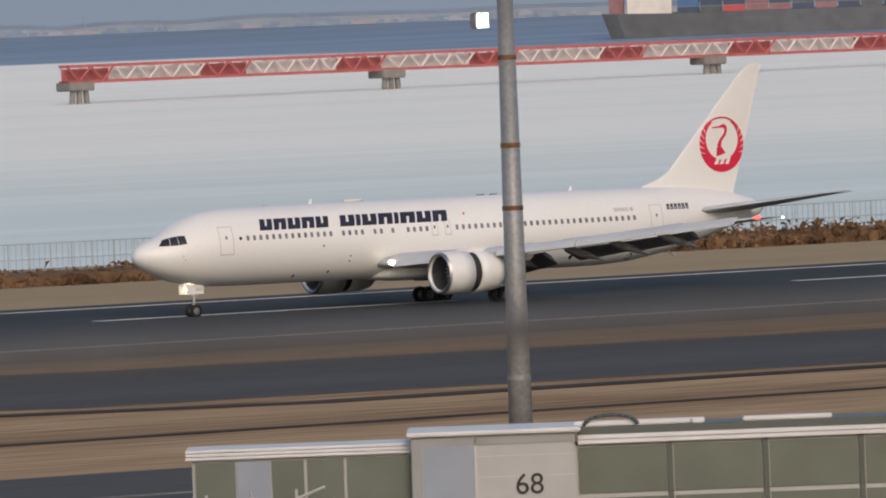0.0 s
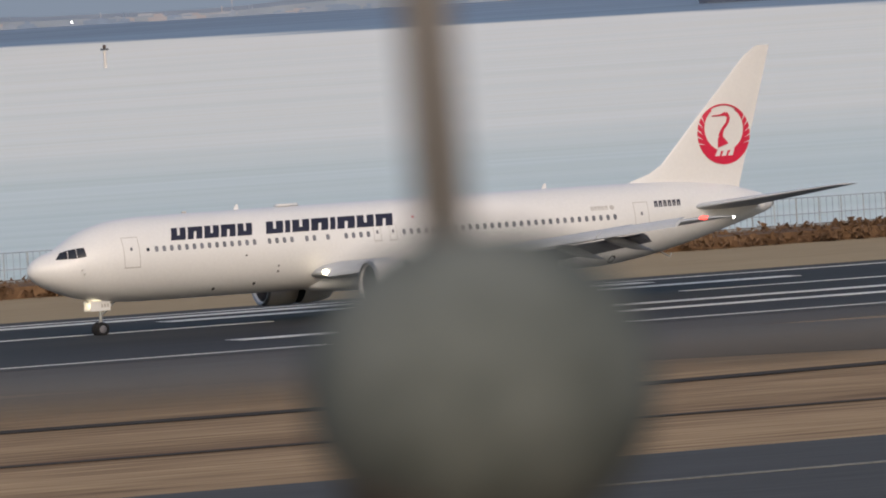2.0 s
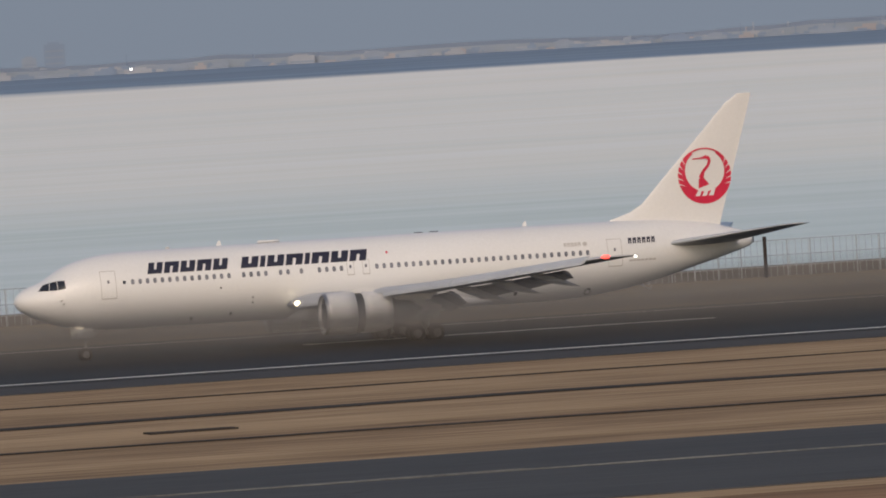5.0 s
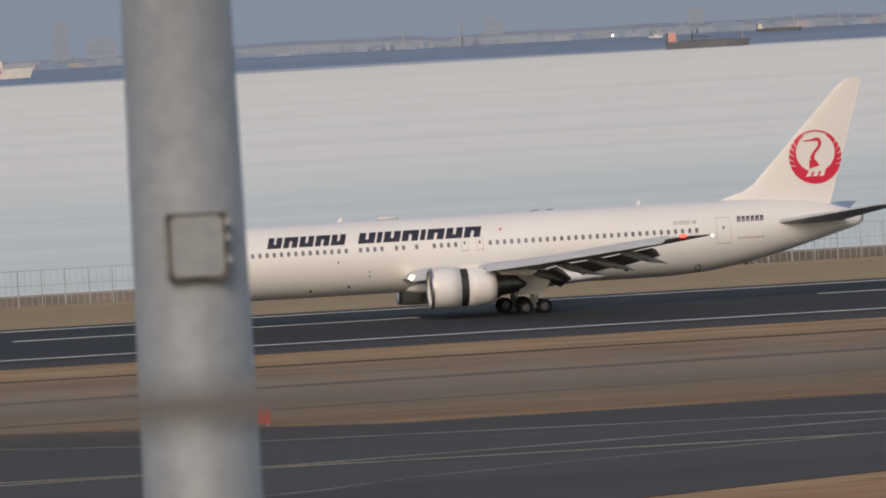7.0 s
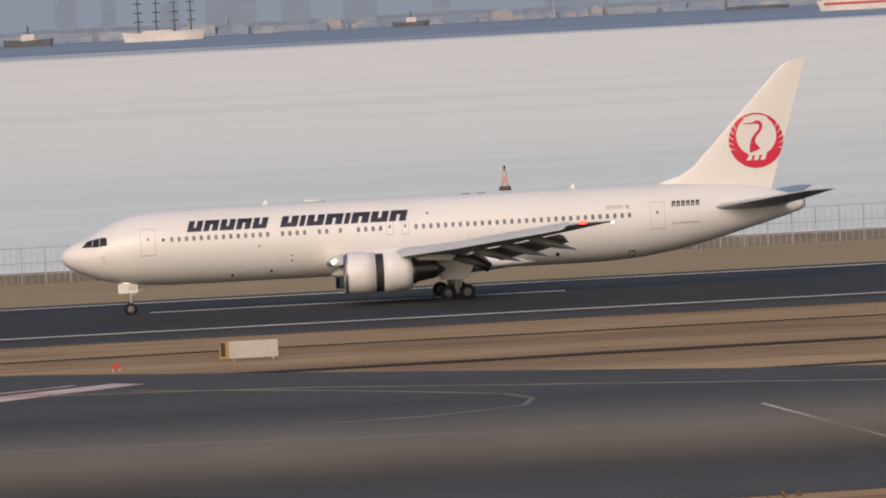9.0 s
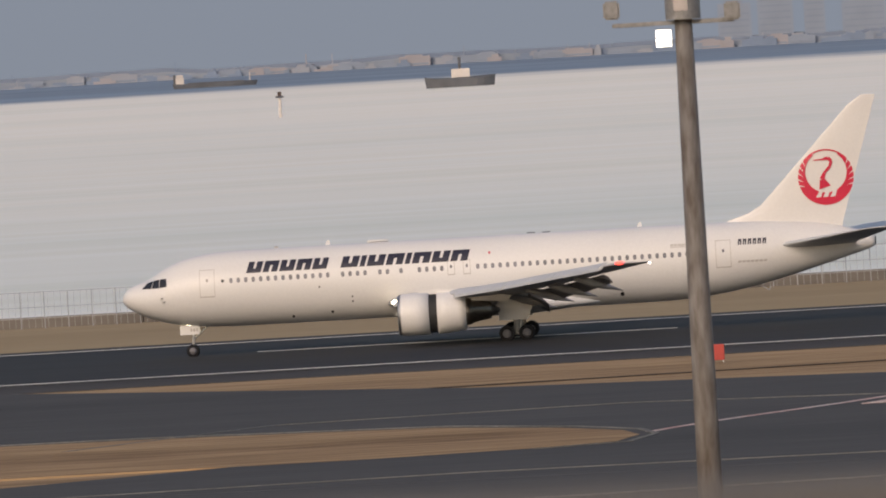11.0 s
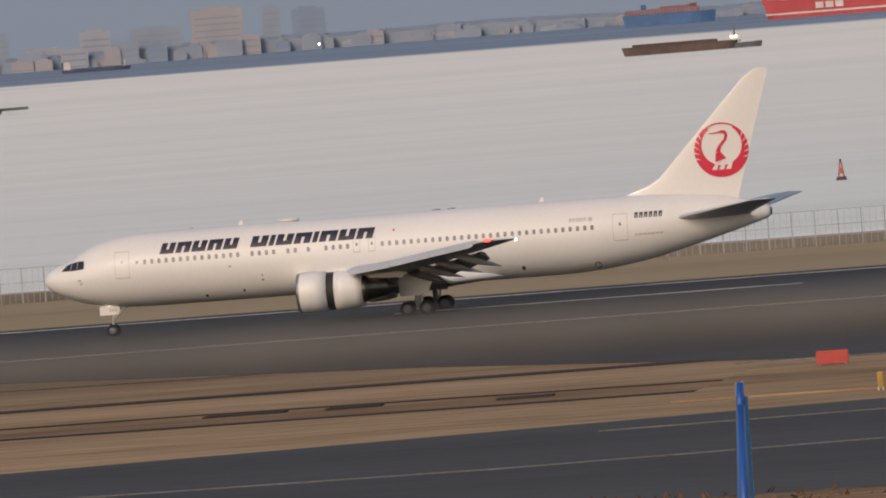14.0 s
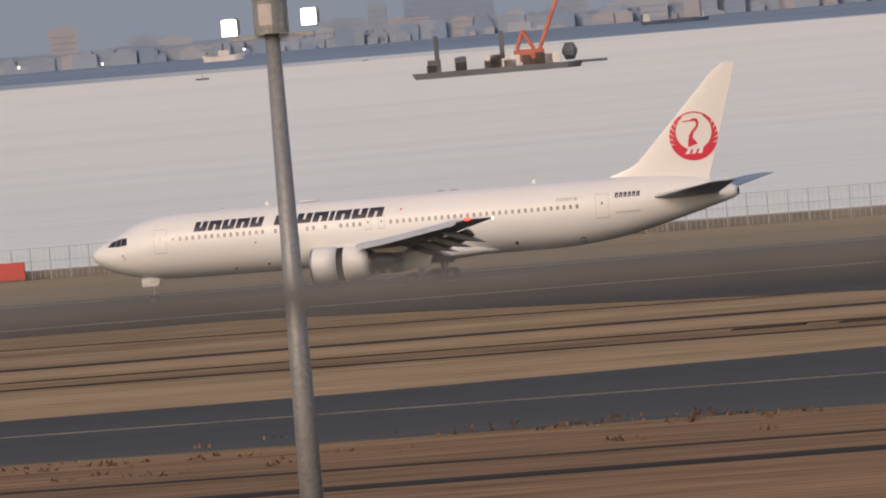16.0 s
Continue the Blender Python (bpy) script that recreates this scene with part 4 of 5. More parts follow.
def build_sign(x, y, w, h, face, label, yaw=0, stripe=False):
    s = thing("airfield_sign", label, "airfield sign", "airfield signs")
    s.matrix_basis = pose(x, y, 0, 0, 0, yaw)
    part("panel", box(bmesh.new(), -w / 2, w / 2, -0.12, 0.12, 0.15, 0.15 + h, 0.03), face, s)
    for k in (-0.4, 0.4):
        part("leg", rod(bmesh.new(), (k * w, 0, 0), (k * w, 0, 0.2), 0.05), STRUT, s)
    if stripe:
        part("end_panel", box(bmesh.new(), -w / 2 - 0.55, -w / 2 - 0.02, -0.12, 0.12, 0.15, 0.15 + h, 0.03), SIGN_YELLOW, s, "black and yellow end panel")
        part("mark_bar", box(bmesh.new(), -w / 2 - 0.48, -w / 2 - 0.2, -0.135, -0.11, 0.3, 0.1 + h), NAVY, s)


def build_poles():
    def flood(name, x, y, top, r0, r1, lamps, label, rust=True, reach=(-1.3, 1.3), shaft=None):
        p = thing(name, label, "light pole", "apron light poles")
        p.location = (x, y, 0)
        part("shaft", rod(bmesh.new(), (0, 0, 0), (0, 0, top - 0.6), r0, r1, 20), shaft or POLE, p, "", True)
        part("drum", rod(bmesh.new(), (0, 0, top - 0.6), (0, 0, top + 0.45), 0.52, 0.52, 24), POLE, p, "galvanised drum housing")
        part("cap", rod(bmesh.new(), (0, 0, top + 0.45), (0, 0, top + 0.55), 0.56, 0.3, 24), POLE, p)
        part("lightning_rod", rod(bmesh.new(), (0, 0, top + 0.5), (0, 0, top + 1.4), 0.025, None, 6), POLE, p)
        part("arm", box(bmesh.new(), *reach, -0.07, 0.07, top - 0.75, top - 0.62, 0.02), POLE, p)
        part("drum_panel", box(bmesh.new(), -0.26, 0.16, -0.535, -0.46, top - 0.35, top + 0.3, 0.02), SIGN_BACK, p, "pale panel in the drum")
        for lx, dz, lit in lamps:
            h = part("lamp_head", box(bmesh.new(), lx - 0.24, lx + 0.24, -0.2, 0.25, top - 0.6 + dz, top - 0.05 + dz, 0.06), POLE, p, "floodlight head")
            if lit:
                part("lens", box(bmesh.new(), lx - 0.22, lx + 0.22, -0.235, -0.205, top - 0.57 + dz, top - 0.09 + dz, 0.0), FLOOD_GLOW, h, "lit white lens")
        for z in ((top * 0.35, top * 0.62, top * 0.72, top * 0.86) if rust else ()):
            rr = r0 + (r1 - r0) * z / top
            part("joint_band", rod(bmesh.new(), (0, 0, z), (0, 0, z + 0.16), rr + 0.015, None, 20), RUST if z > top * 0.6 else POLE, p, "rusty joint band")
        return p
    flood("light_pole", -46.95, 209, 20.85, 0.42, 0.22, ((-1.25, 0.0, True), (1.2, 0.15, True)), "grey steel apron light pole with lit floodlights", False)
    flood("light_pole", -5.25, 293.5, 21.2, 0.42, 0.26, ((-2.1, 0.1, False), (-0.6, -0.8, True), (1.45, -0.1, False)), "weathered steel apron light pole with one lit floodlight", False, (-2.1, 1.5), POLE_WORN)
    flood("light_pole", 265.1, 406.4, 21.3, 0.46, 0.27, ((-1.1, -1.3, True),), "weathered steel apron light pole behind the boarding bridge")
    # the stout pole close to the deck
    p = thing("mast_pole", "stout grey-blue painted steel mast with an access hatch", "mast")
    p.location = (6.86, 54.5, 0)
    part("shaft", rod(bmesh.new(), (0, 0, 0), (0, 0, 24), 0.53, 0.315, 40), MAST, p, "", True)
    hz = 18.47
    h = part("hatch_frame", box(bmesh.new(), -0.21, 0.21, -0.40, -0.3, hz - 0.23, hz + 0.23, 0.04), MAST, p, "raised frame of an access hatch")
    part("hatch", box(bmesh.new(), -0.165, 0.165, -0.42, -0.39, hz - 0.19, hz + 0.19, 0.03), MAST, h)
    for q in ((-0.19, -0.165, -0.2, 0.2), (0.165, 0.19, -0.2, 0.2), (-0.19, 0.19, 0.19, 0.21), (-0.19, 0.19, -0.215, -0.195)):
        part("hatch_seam", box(bmesh.new(), q[0], q[1], -0.424, -0.39, hz + q[2], hz + q[3]), SEAL, h, "grey sealing line")
    for z in (-0.12, 0.02, 0.12):
        part("hinge", box(bmesh.new(), 0.17, 0.22, -0.43, -0.38, hz + z, hz + z + 0.05, 0.008), MAST, h)
    # round housing on a thin rod
    l = thing("beacon_lamp", "grey round lamp housing on a slender pole, close to the deck", "lamp")
    l.location = (79.27, 143.93, 0)
    dull = mat("dull_grey_housing", ((0.06, 0.07, 0.067), (0.145, 0.158, 0.15)), 0.95, scale=14.0)
    part("shaft", rod(bmesh.new(), (-0.013, 0, 0), (-0.013, 0, 19.18), 0.07, 0.034, 16), POLE, l, "", True)
    bm = bmesh.new()
    bmesh.ops.create_uvsphere(bm, u_segments=10, v_segments=8, radius=0.15, matrix=Matrix.Translation((-0.007, 0, 19.298)) @ Matrix.Diagonal((1.08, 1.0, 0.94, 1)))
    bmesh.ops.bevel(bm, geom=list(bm.edges), offset=0.012, segments=2, affect="EDGES")
    part("housing", bm, dull, l, "dull grey-green faceted round housing", True)
    part("bracket", rod(bmesh.new(), (-0.112, 0, 19.11), (-0.053, 0, 19.245), 0.04, 0.08, 20), DITCH, l, "", True)
    part("upper_rod", rod(bmesh.new(), (-0.033, 0, 19.38), (-0.06, 0, 20.27), 0.024, 0.021, 16), mat("brown_grey_rod", (0.25, 0.235, 0.225), 0.8, var=0.15), l, "brown-grey rod above the housing", True)


def build_bridge():
    b = thing("boarding_bridge", "white and green-glazed passenger boarding bridge with a grey roof", "boarding bridge")
    ang = math.degrees(math.atan2(379.2 - 391.7, 259.76 - 242.03))
    b.matrix_basis = pose(248, 387.7, 0, 0, 0, ang)
    # local x along the bridge, -y towards the deck
    tun = part("tunnel", box(bmesh.new(), -7.1, 30, -0.2, 2.6, 3.6, 6.3, 0.06), PANEL_WHITE, b)
    for k in range(3):
        part("roof", box(bmesh.new(), -7.3, 0.0, -0.4 + 0.07 * k, 2.8 - 0.07 * k, 6.24 + 0.11 * k, 6.335 + 0.11 * k, 0.02), BRIDGE_WHITE, b, "white ribbed roof edge")
    part("roof", box(bmesh.new(), 5.0, 30.2, -0.1, 2.8, 6.5, 6.82, 0.05), MULLION, b, "dark weathered roof")
    for k in range(2):
        part("roof_edge", box(bmesh.new(), 5.0, 30.2, -0.42 + 0.05 * k, -0.1, 6.3 + 0.15 * k, 6.43 + 0.15 * k, 0.02), BRIDGE_WHITE, b, "white roof edge rail")
    part("roof_strip", box(bmesh.new(), 4.9, 9.0, 0.3, 0.9, 6.82, 6.98, 0.03), BRIDGE_WHITE, b, "white roof flashing")
    part("roof_strip", box(bmesh.new(), 10.2, 13.0, 0.3, 0.8, 6.82, 6.96, 0.03), BRIDGE_WHITE, b, "white roof flashing")
    for x in (8.6, 15.6, 19.0):
        part("roof_box", box(bmesh.new(), x, x + 0.35, 0.0, 0.3, 6.82, 6.99, 0.03), BRIDGE_WHITE, b)
    bm = bmesh.new()
    arc = [(5.2 + 0.85 * (1 - math.cos(a)), 0.2, 6.85 + 0.32 * math.sin(a)) for a in [math.pi * k / 10 for k in range(11)]]
    for p, q in zip(arc, arc[1:]):
        rod(bm, p, q, 0.06, None, 8)
    part("cable_loop", bm, MULLION, b, "dark cable loop on the roof", True)
    part("cabin", box(bmesh.new(), 0.0, 4.9, -0.9, 3.0, 3.3, 6.72, 0.08), PANEL_WHITE, b, "pale panelled block with the gate number")
    part("cabin_roof", box(bmesh.new(), -0.35, 5.1, -1.1, 3.2, 6.74, 6.88, 0.04), BRIDGE_WHITE, b, "white roof slab")
    part("cabin_side_panel", box(bmesh.new(), 0.12, 1.74, -0.925, -0.89, 3.4, 6.5, 0.01), PANEL_BLUE, b, "blue-grey side panel")
    part("cabin_fascia", box(bmesh.new(), 0.02, 4.88, -0.93, -0.89, 6.42, 6.72, 0.01), ROOF_GREY, b)
    part("cabin_corner", box(bmesh.new(), -0.22, 0.1, -0.95, -0.6, 3.3, 6.7, 0.03), ROOF_GREY, b)
    for z in (4.55, 5.4, 6.05):
        part("panel_joint", box(bmesh.new(), 0.02, 4.88, -0.915, -0.895, z, z + 0.025), SEAM, b)
    part("corner_post", box(bmesh.new(), 1.75, 1.83, -0.93, -0.9, 3.4, 6.7), SEAM, b)
    for x0, x1 in ((-7.0, -5.75), (-4.6, -3.6), (-3.5, -2.35), (-2.25, -0.25)):
        part("glazing", box(bmesh.new(), x0, x1, -0.26, -0.2, 4.2, 6.15, 0.01), PANEL_GREEN, b, "green tinted glazing")
    x = 5.0
    while x < 29.5:
        part("glazing", box(bmesh.new(), x, x + 2.75, -0.26, -0.2, 4.75, 6.2, 0.01), PANEL_GREEN, b, "green tinted glazing")
        part("glazing", box(bmesh.new(), x, x + 2.75, -0.26, -0.2, 3.65, 4.6, 0.01), PANEL_GREEN, b, "green tinted glazing")
        part("mullion", box(bmesh.new(), x + 2.78, x + 2.95, -0.3, -0.2, 3.6, 6.28, 0.01), MULLION, b)
        x += 3.0
    part("end_panel", box(bmesh.new(), -5.7, -4.65, -0.27, -0.2, 4.2, 6.15, 0.01), PANEL_BLUE, b, "blue-grey panel")
    for x in (-6.4, 2.4, 14, 27):
        part("column", rod(bmesh.new(), (x, 1.2, 0), (x, 1.2, 3.7), 0.28, None, 16), PANEL_WHITE, b)
    part("platform", box(bmesh.new(), -6.6, 5.5, -3.0, -0.9, 3.0, 3.2, 0.03), PANEL_WHITE, b)
    part("service_box", box(bmesh.new(), -8.4, -5.6, -3.2, -1.0, 3.2, 4.6, 0.12), PANEL_WHITE, b)
    part("service_box", box(bmesh.new(), -2.4, 0.6, -3.2, -1.0, 3.2, 4.75, 0.12), PANEL_WHITE, b)
    part("box_opening", box(bmesh.new(), -1.7, 0.3, -3.23, -3.19, 4.1, 4.5, 0.01), DARK, b)
    part("service_column", rod(bmesh.new(), (-7.0, -2.0, 0), (-7.0, -2.0, 3.3), 0.2), PANEL_WHITE, b)
    part("service_column", rod(bmesh.new(), (4.0, -2.0, 0), (4.0, -2.0, 3.1), 0.2), PANEL_WHITE, b)
    for x in (-8.0, -6.6, -5.2, -3.8):
        part("rail_post", rod(bmesh.new(), (x, -2.95, 3.2), (x, -2.95, 5.3 + 0.1 * math.sin(x)), 0.05), PANEL_WHITE, b)
    part("handrail", rod(bmesh.new(), (-5.2, -2.95, 4.5), (-2.9, -2.95, 5.4), 0.05), PANEL_WHITE, b)
    part("handrail", rod(bmesh.new(), (-4.6, -2.95, 4.2), (-2.6, -2.95, 5.0), 0.05), PANEL_WHITE, b)
    # gate number
    cu = bpy.data.curves.new("gate_number", "FONT")
    cu.body, cu.size, cu.extrude, cu.align_x = "68", 0.92, 0.01, "CENTER"
    tmp = bpy.data.objects.new("gate_number", cu)
    scene.collection.objects.link(tmp)
    bpy.context.view_layer.update()
    me = bpy.data.meshes.new_from_object(tmp.evaluated_get(bpy.context.evaluated_depsgraph_get()))
    bpy.data.objects.remove(tmp)
    me.materials.clear()
    me.materials.append(DARK)
    num = new("gate_number", me)
    num.parent = b
    num.matrix_basis = pose(3.45, -0.93, 4.85, 90, 0, 0)
    num["label"] = "dark grey gate number"
    d = thing("roof_sensor", "small white instrument housing with a finial on the bridge roof", "instrument")
    d.location = (260.6, 377.7, 6.75)
    part("body", box(bmesh.new(), -0.35, 0.35, -0.3, 0.3, 0, 0.7, 0.06), PANEL_WHITE, d)
    part("neck", rod(bmesh.new(), (0, 0, 0.7), (0, 0, 1.0), 0.1), PANEL_WHITE, d)
    part("finial", rod(bmesh.new(), (0, 0, 1.0), (0, 0, 1.35), 0.16, 0.1), PANEL_WHITE, d)


def build_parked(name, m, label, edge_on):
    """A parked airliner of which the fin tip shows: fuselage, fin, gear. Local x runs aft; the fin tip lies above the origin."""
    p = thing(name, label, "parked airliner", "parked airliners")
    p.matrix_basis = m
    k = 0.78
    bm = loft_fuselage(bmesh.new(), 32)
    bmesh.ops.transform(bm, verts=bm.verts, matrix=Matrix.Translation((-41.2, 0, 0)) @ Matrix.Diagonal((k, 0.76, 0.72, 1)))
    part("fuselage", bm, WHITE, p, "white fuselage", True)
    top = 11.75
    rows = []
    for z, le, te in ((4.6, -6.8, -1.0), (8.0, -3.95, -0.2), (11.2, -1.25, 0.52), (11.55, -0.95, 0.6), (top, -0.72, 0.64)):
        rows.append((z, le, te - le, 0, float(np.interp(z, (4.6, top), (0.45, 0.14)))))
    part("tail_fin", aerofoil_loft(bmesh.new(), [r for r in rows], True), BRIGHT_BLUE if edge_on else BLUE, p, "blue tail fin", True)
    cap = [(r[0], r[1] - 0.02, r[2] + 0.04, 0, r[4] + 0.02) for r in rows if r[0] > 11]
    part("fin_cap", aerofoil_loft(bmesh.new(), [(11.5, cap[1][1], cap[1][2], 0, cap[1][4]), (top + 0.02, cap[2][1], cap[2][2], 0, cap[2][4])], True), WHITE, p, "white fin cap", True)
    bm = bmesh.new()
    for a, b in (((-6.9, 4.6), (-4.02, 8.0)), ((-4.02, 8.0), (-1.3, 11.2)), ((-1.3, 11.2), (-0.76, top))):
        rod(bm, (a[0], 0, a[1]), (b[0], 0, b[1]), 0.1, None, 8)
    part("leading_edge", bm, BRIGHT_BLUE if edge_on else WHITE, p, "blue leading edge strip" if edge_on else "white leading edge strip", True)
    bm = prism(bmesh.new(), [(-1.4, 4.6), (-0.96, 4.6), (0.58, 11.4), (0.36, 11.4)], -0.11, 0.11)
    bmesh.ops.transform(bm, verts=bm.verts, matrix=Matrix.Rotation(radians(90), 4, "X"))
    part("rudder", bm, CYAN, p, "light blue rudder edge")
    for x, y in ((-36.5, 0), (-19, 2.6), (-19, -2.6)):
        part("gear_leg", rod(bmesh.new(), (x, y, 0), (x, y, 2.2), 0.14), STRUT, p)


# ---- on the water ----
def build_pier():
    pier = thing("approach_light_pier", "red and white steel approach light pier on concrete legs", "pier")
    a, b = Vector((1634, 2585, 0)), Vector((2300, 2596, 0))
    d = (b - a)
    pier.matrix_basis = Matrix.Translation((a.x, a.y, 0)) @ Matrix.Rotation(math.atan2(d.y, d.x), 4, "Z")
    L, n = d.length, 40
    rear = bmesh.new()
    for k in range(n):
        x0, x1 = L * k / n, L * (k + 1) / n
        red = k % 3 == 0 or k > 22
        for j in range(4):
            xa, xb = x0 + (x1 - x0) * j / 4, x0 + (x1 - x0) * (j + 1) / 4
            za, zb = (6.3, 11.0) if j % 2 else (11.0, 6.3)
            part("brace", rod(bmesh.new(), (xa, -2.2, za), (xb, -2.2, zb), 0.38, None, 6), PIER_RED if red else PIER_WHITE, pier)
            rod(rear, (xa, 2.2, za), (xb, 2.2, zb), 0.38, None, 6)
        part("walkway", box(bmesh.new(), x0, x1, -2.2, 2.2, 6.0, 6.2), PIER_LEG, pier)
        for z in (6.3, 11.0):
            for y in (-2.2, 2.2):
                part("chord", box(bmesh.new(), x0, x1, y - 0.4, y + 0.4, z - 0.45, z + 0.45), PIER_RED, pier, "red painted chord")
        part("guard_wall", box(bmesh.new(), x0, x1, 1.0, 1.3, 6.4, 10.2), PIER_RED if red else PIER_WHITE, pier)
    tagged(part("rear_brace", rear, PIER_WHITE, pier), kind="stuff")
    for x in (4.0, 118, 241, 360, 480, 600):
        leg = part("pier_leg", box(bmesh.new(), x - 4.4, x + 4.4, -4, 4, 3.6, 6.2, 0.3), PIER_LEG, pier, "concrete pier head on piles")
        for dx in (-3.2, 0, 3.2):
            part("leg_column", rod(bmesh.new(), (x + dx, -2, -6), (x + dx * 0.7, -2, 4), 0.9, None, 8), PIER_LEG, leg)


def hull(bm, L, W, H, sheer=0.0, bow=0.16):
    """A ship's hull: bow towards +x, keel at z = 0, flared ends."""
    half = [(-0.5, 0.75), (-0.46, 0.95), (-0.3, 1), (0.5 - bow * 1.6, 1), (0.5 - bow, 0.82), (0.5 - bow * 0.4, 0.4), (0.5, 0.02)]
    rows = []
    for z, f in ((0, 0.95), (H, 1.0)):
        pts = [(u * L * f, v * W / 2) for u, v in half] + [(u * L * f, -v * W / 2) for u, v in reversed(half)]
        rows.append([bm.verts.new((x, y, z + (sheer * (x / L * 2) ** 2 if z else 0))) for x, y in pts])
    n = len(rows[0])
    bm.faces.new(rows[0]), bm.faces.new(rows[1])
    for k in range(n):
        bm.faces.new((rows[0][k], rows[0][(k + 1) % n], rows[1][(k + 1) % n], rows[1][k]))
    return bm


def at_sea(ob, x, y, heading, sink=0.4):
    r = math.hypot(x - 20, y)
    ob.matrix_basis = pose(x, y, sea_z(r) - sink, 0, 0, heading)


def cargo_ship(x, y, L, heading, hull_mat, label, deck=SHIP_WHITE, cranes=0, low=False):
    s = thing("cargo_ship", label, "ship", "ships in the bay")
    at_sea(s, x, y, heading)
    H = L * (0.055 if low else 0.085)
    part("hull", hull(bmesh.new(), L, L * 0.15, H, L * 0.012), hull_mat, s)
    part("deckhouse", box(bmesh.new(), -0.46 * L, -0.36 * L, -0.06 * L, 0.06 * L, H, H + 0.085 * L, 0.2), deck, s)
    part("bridge", box(bmesh.new(), -0.45 * L, -0.37 * L, -0.07 * L, 0.07 * L, H + 0.085 * L, H + 0.115 * L, 0.2), deck, s)
    part("funnel", box(bmesh.new(), -0.485 * L, -0.46 * L, -0.015 * L, 0.015 * L, H, H + 0.12 * L, 0.2), hull_mat, s)
    part("hatch_coaming", box(bmesh.new(), -0.32 * L, 0.34 * L, -0.05 * L, 0.05 * L, H - 0.2, H + 0.018 * L, 0.1), HULL_GREY, s)
    part("mast", rod(bmesh.new(), (0.41 * L, 0, H), (0.41 * L, 0, H + 0.1 * L), 0.006 * L), deck, s)
    for k in range(cranes):
        cx = (-0.18 + 0.3 * k) * L
        c = part("deck_crane", rod(bmesh.new(), (cx, 0, H), (cx, 0, H + 0.09 * L), 0.009 * L), HULL_GREY, s)
        part("jib", rod(bmesh.new(), (cx, 0, H + 0.07 * L), (cx + 0.2 * L, 0, H + 0.05 * L), 0.006 * L), HULL_GREY, c)
    return s


def ferry(x, y, L, heading, hull_mat, upper, label, stripe=None, hull_h=0.06, up_h=0.075):
    s = thing("ferry", label, "ship", "ships in the bay")
    at_sea(s, x, y, heading)
    H, U = hull_h * L, up_h * L
    part("hull", hull(bmesh.new(), L, 0.15 * L, H, L * 0.01), hull_mat, s)
    part("superstructure", box(bmesh.new(), -0.47 * L, 0.33 * L, -0.07 * L, 0.07 * L, H, H + U, 0.3), upper, s)
    part("upper_deck", box(bmesh.new(), -0.1 * L, 0.3 * L, -0.06 * L, 0.06 * L, H + U, H + U * 1.35, 0.3), upper, s)
    part("bridge", box(bmesh.new(), 0.22 * L, 0.31 * L, -0.075 * L, 0.075 * L, H + U * 1.35, H + U * 1.6, 0.2), upper, s)
    f = part("funnel", box(bmesh.new(), -0.3 * L, -0.24 * L, -0.02 * L, 0.02 * L, H + U, H + U * 1.9, 0.3), hull_mat, s)
    for j in range(3):
        for k in range(22):
            xx = (-0.44 + 0.034 * k) * L
            part("porthole", box(bmesh.new(), xx, xx + 0.012 * L, -0.0715 * L, -0.0695 * L, H + U * (0.2 + 0.27 * j), H + U * (0.3 + 0.27 * j)), HAZE_WINDOW, s)
    if stripe:
        part("hull_stripe", box(bmesh.new(), -0.46 * L, 0.32 * L, -0.0765 * L, 0.0765 * L, H * 0.7, H * 0.95), stripe, s)
    return s


def container_ship(x, y, L, heading):
    s = thing("container_ship", "dark-hulled container ship with a cream deckhouse and stacked containers", "ship", "ships in the bay")
    at_sea(s, x, y, heading)
    H = 0.062 * L
    part("hull", hull(bmesh.new(), L, 0.15 * L, H, 0.008 * L), HULL_GREY, s)
    part("deckhouse", box(bmesh.new(), -0.43 * L, -0.31 * L, -0.06 * L, 0.06 * L, H, H + 0.1 * L, 0.3), SHIP_WHITE, s, "cream deckhouse")
    part("funnel", box(bmesh.new(), -0.48 * L, -0.44 * L, -0.03 * L, 0.03 * L, H, H + 0.07 * L, 0.2), HULL_RED_DULL, s)
    rng = random.Random(8)
    for k in range(11):
        for j in range(4):
            if j == 3 and rng.random() < 0.4:
                continue
            u = (-0.295 + 0.062 * k) * L
            part("container", box(bmesh.new(), u, u + 0.058 * L, -0.068 * L, 0.068 * L, H + 0.0205 * j * L, H + 0.0205 * j * L + 0.0195 * L), rng.choice((HULL_NAVY, HULL_NAVY, HULL_BLUE, HULL_RED_DULL, HULL_RED, HULL_GREY)), s)
    return s


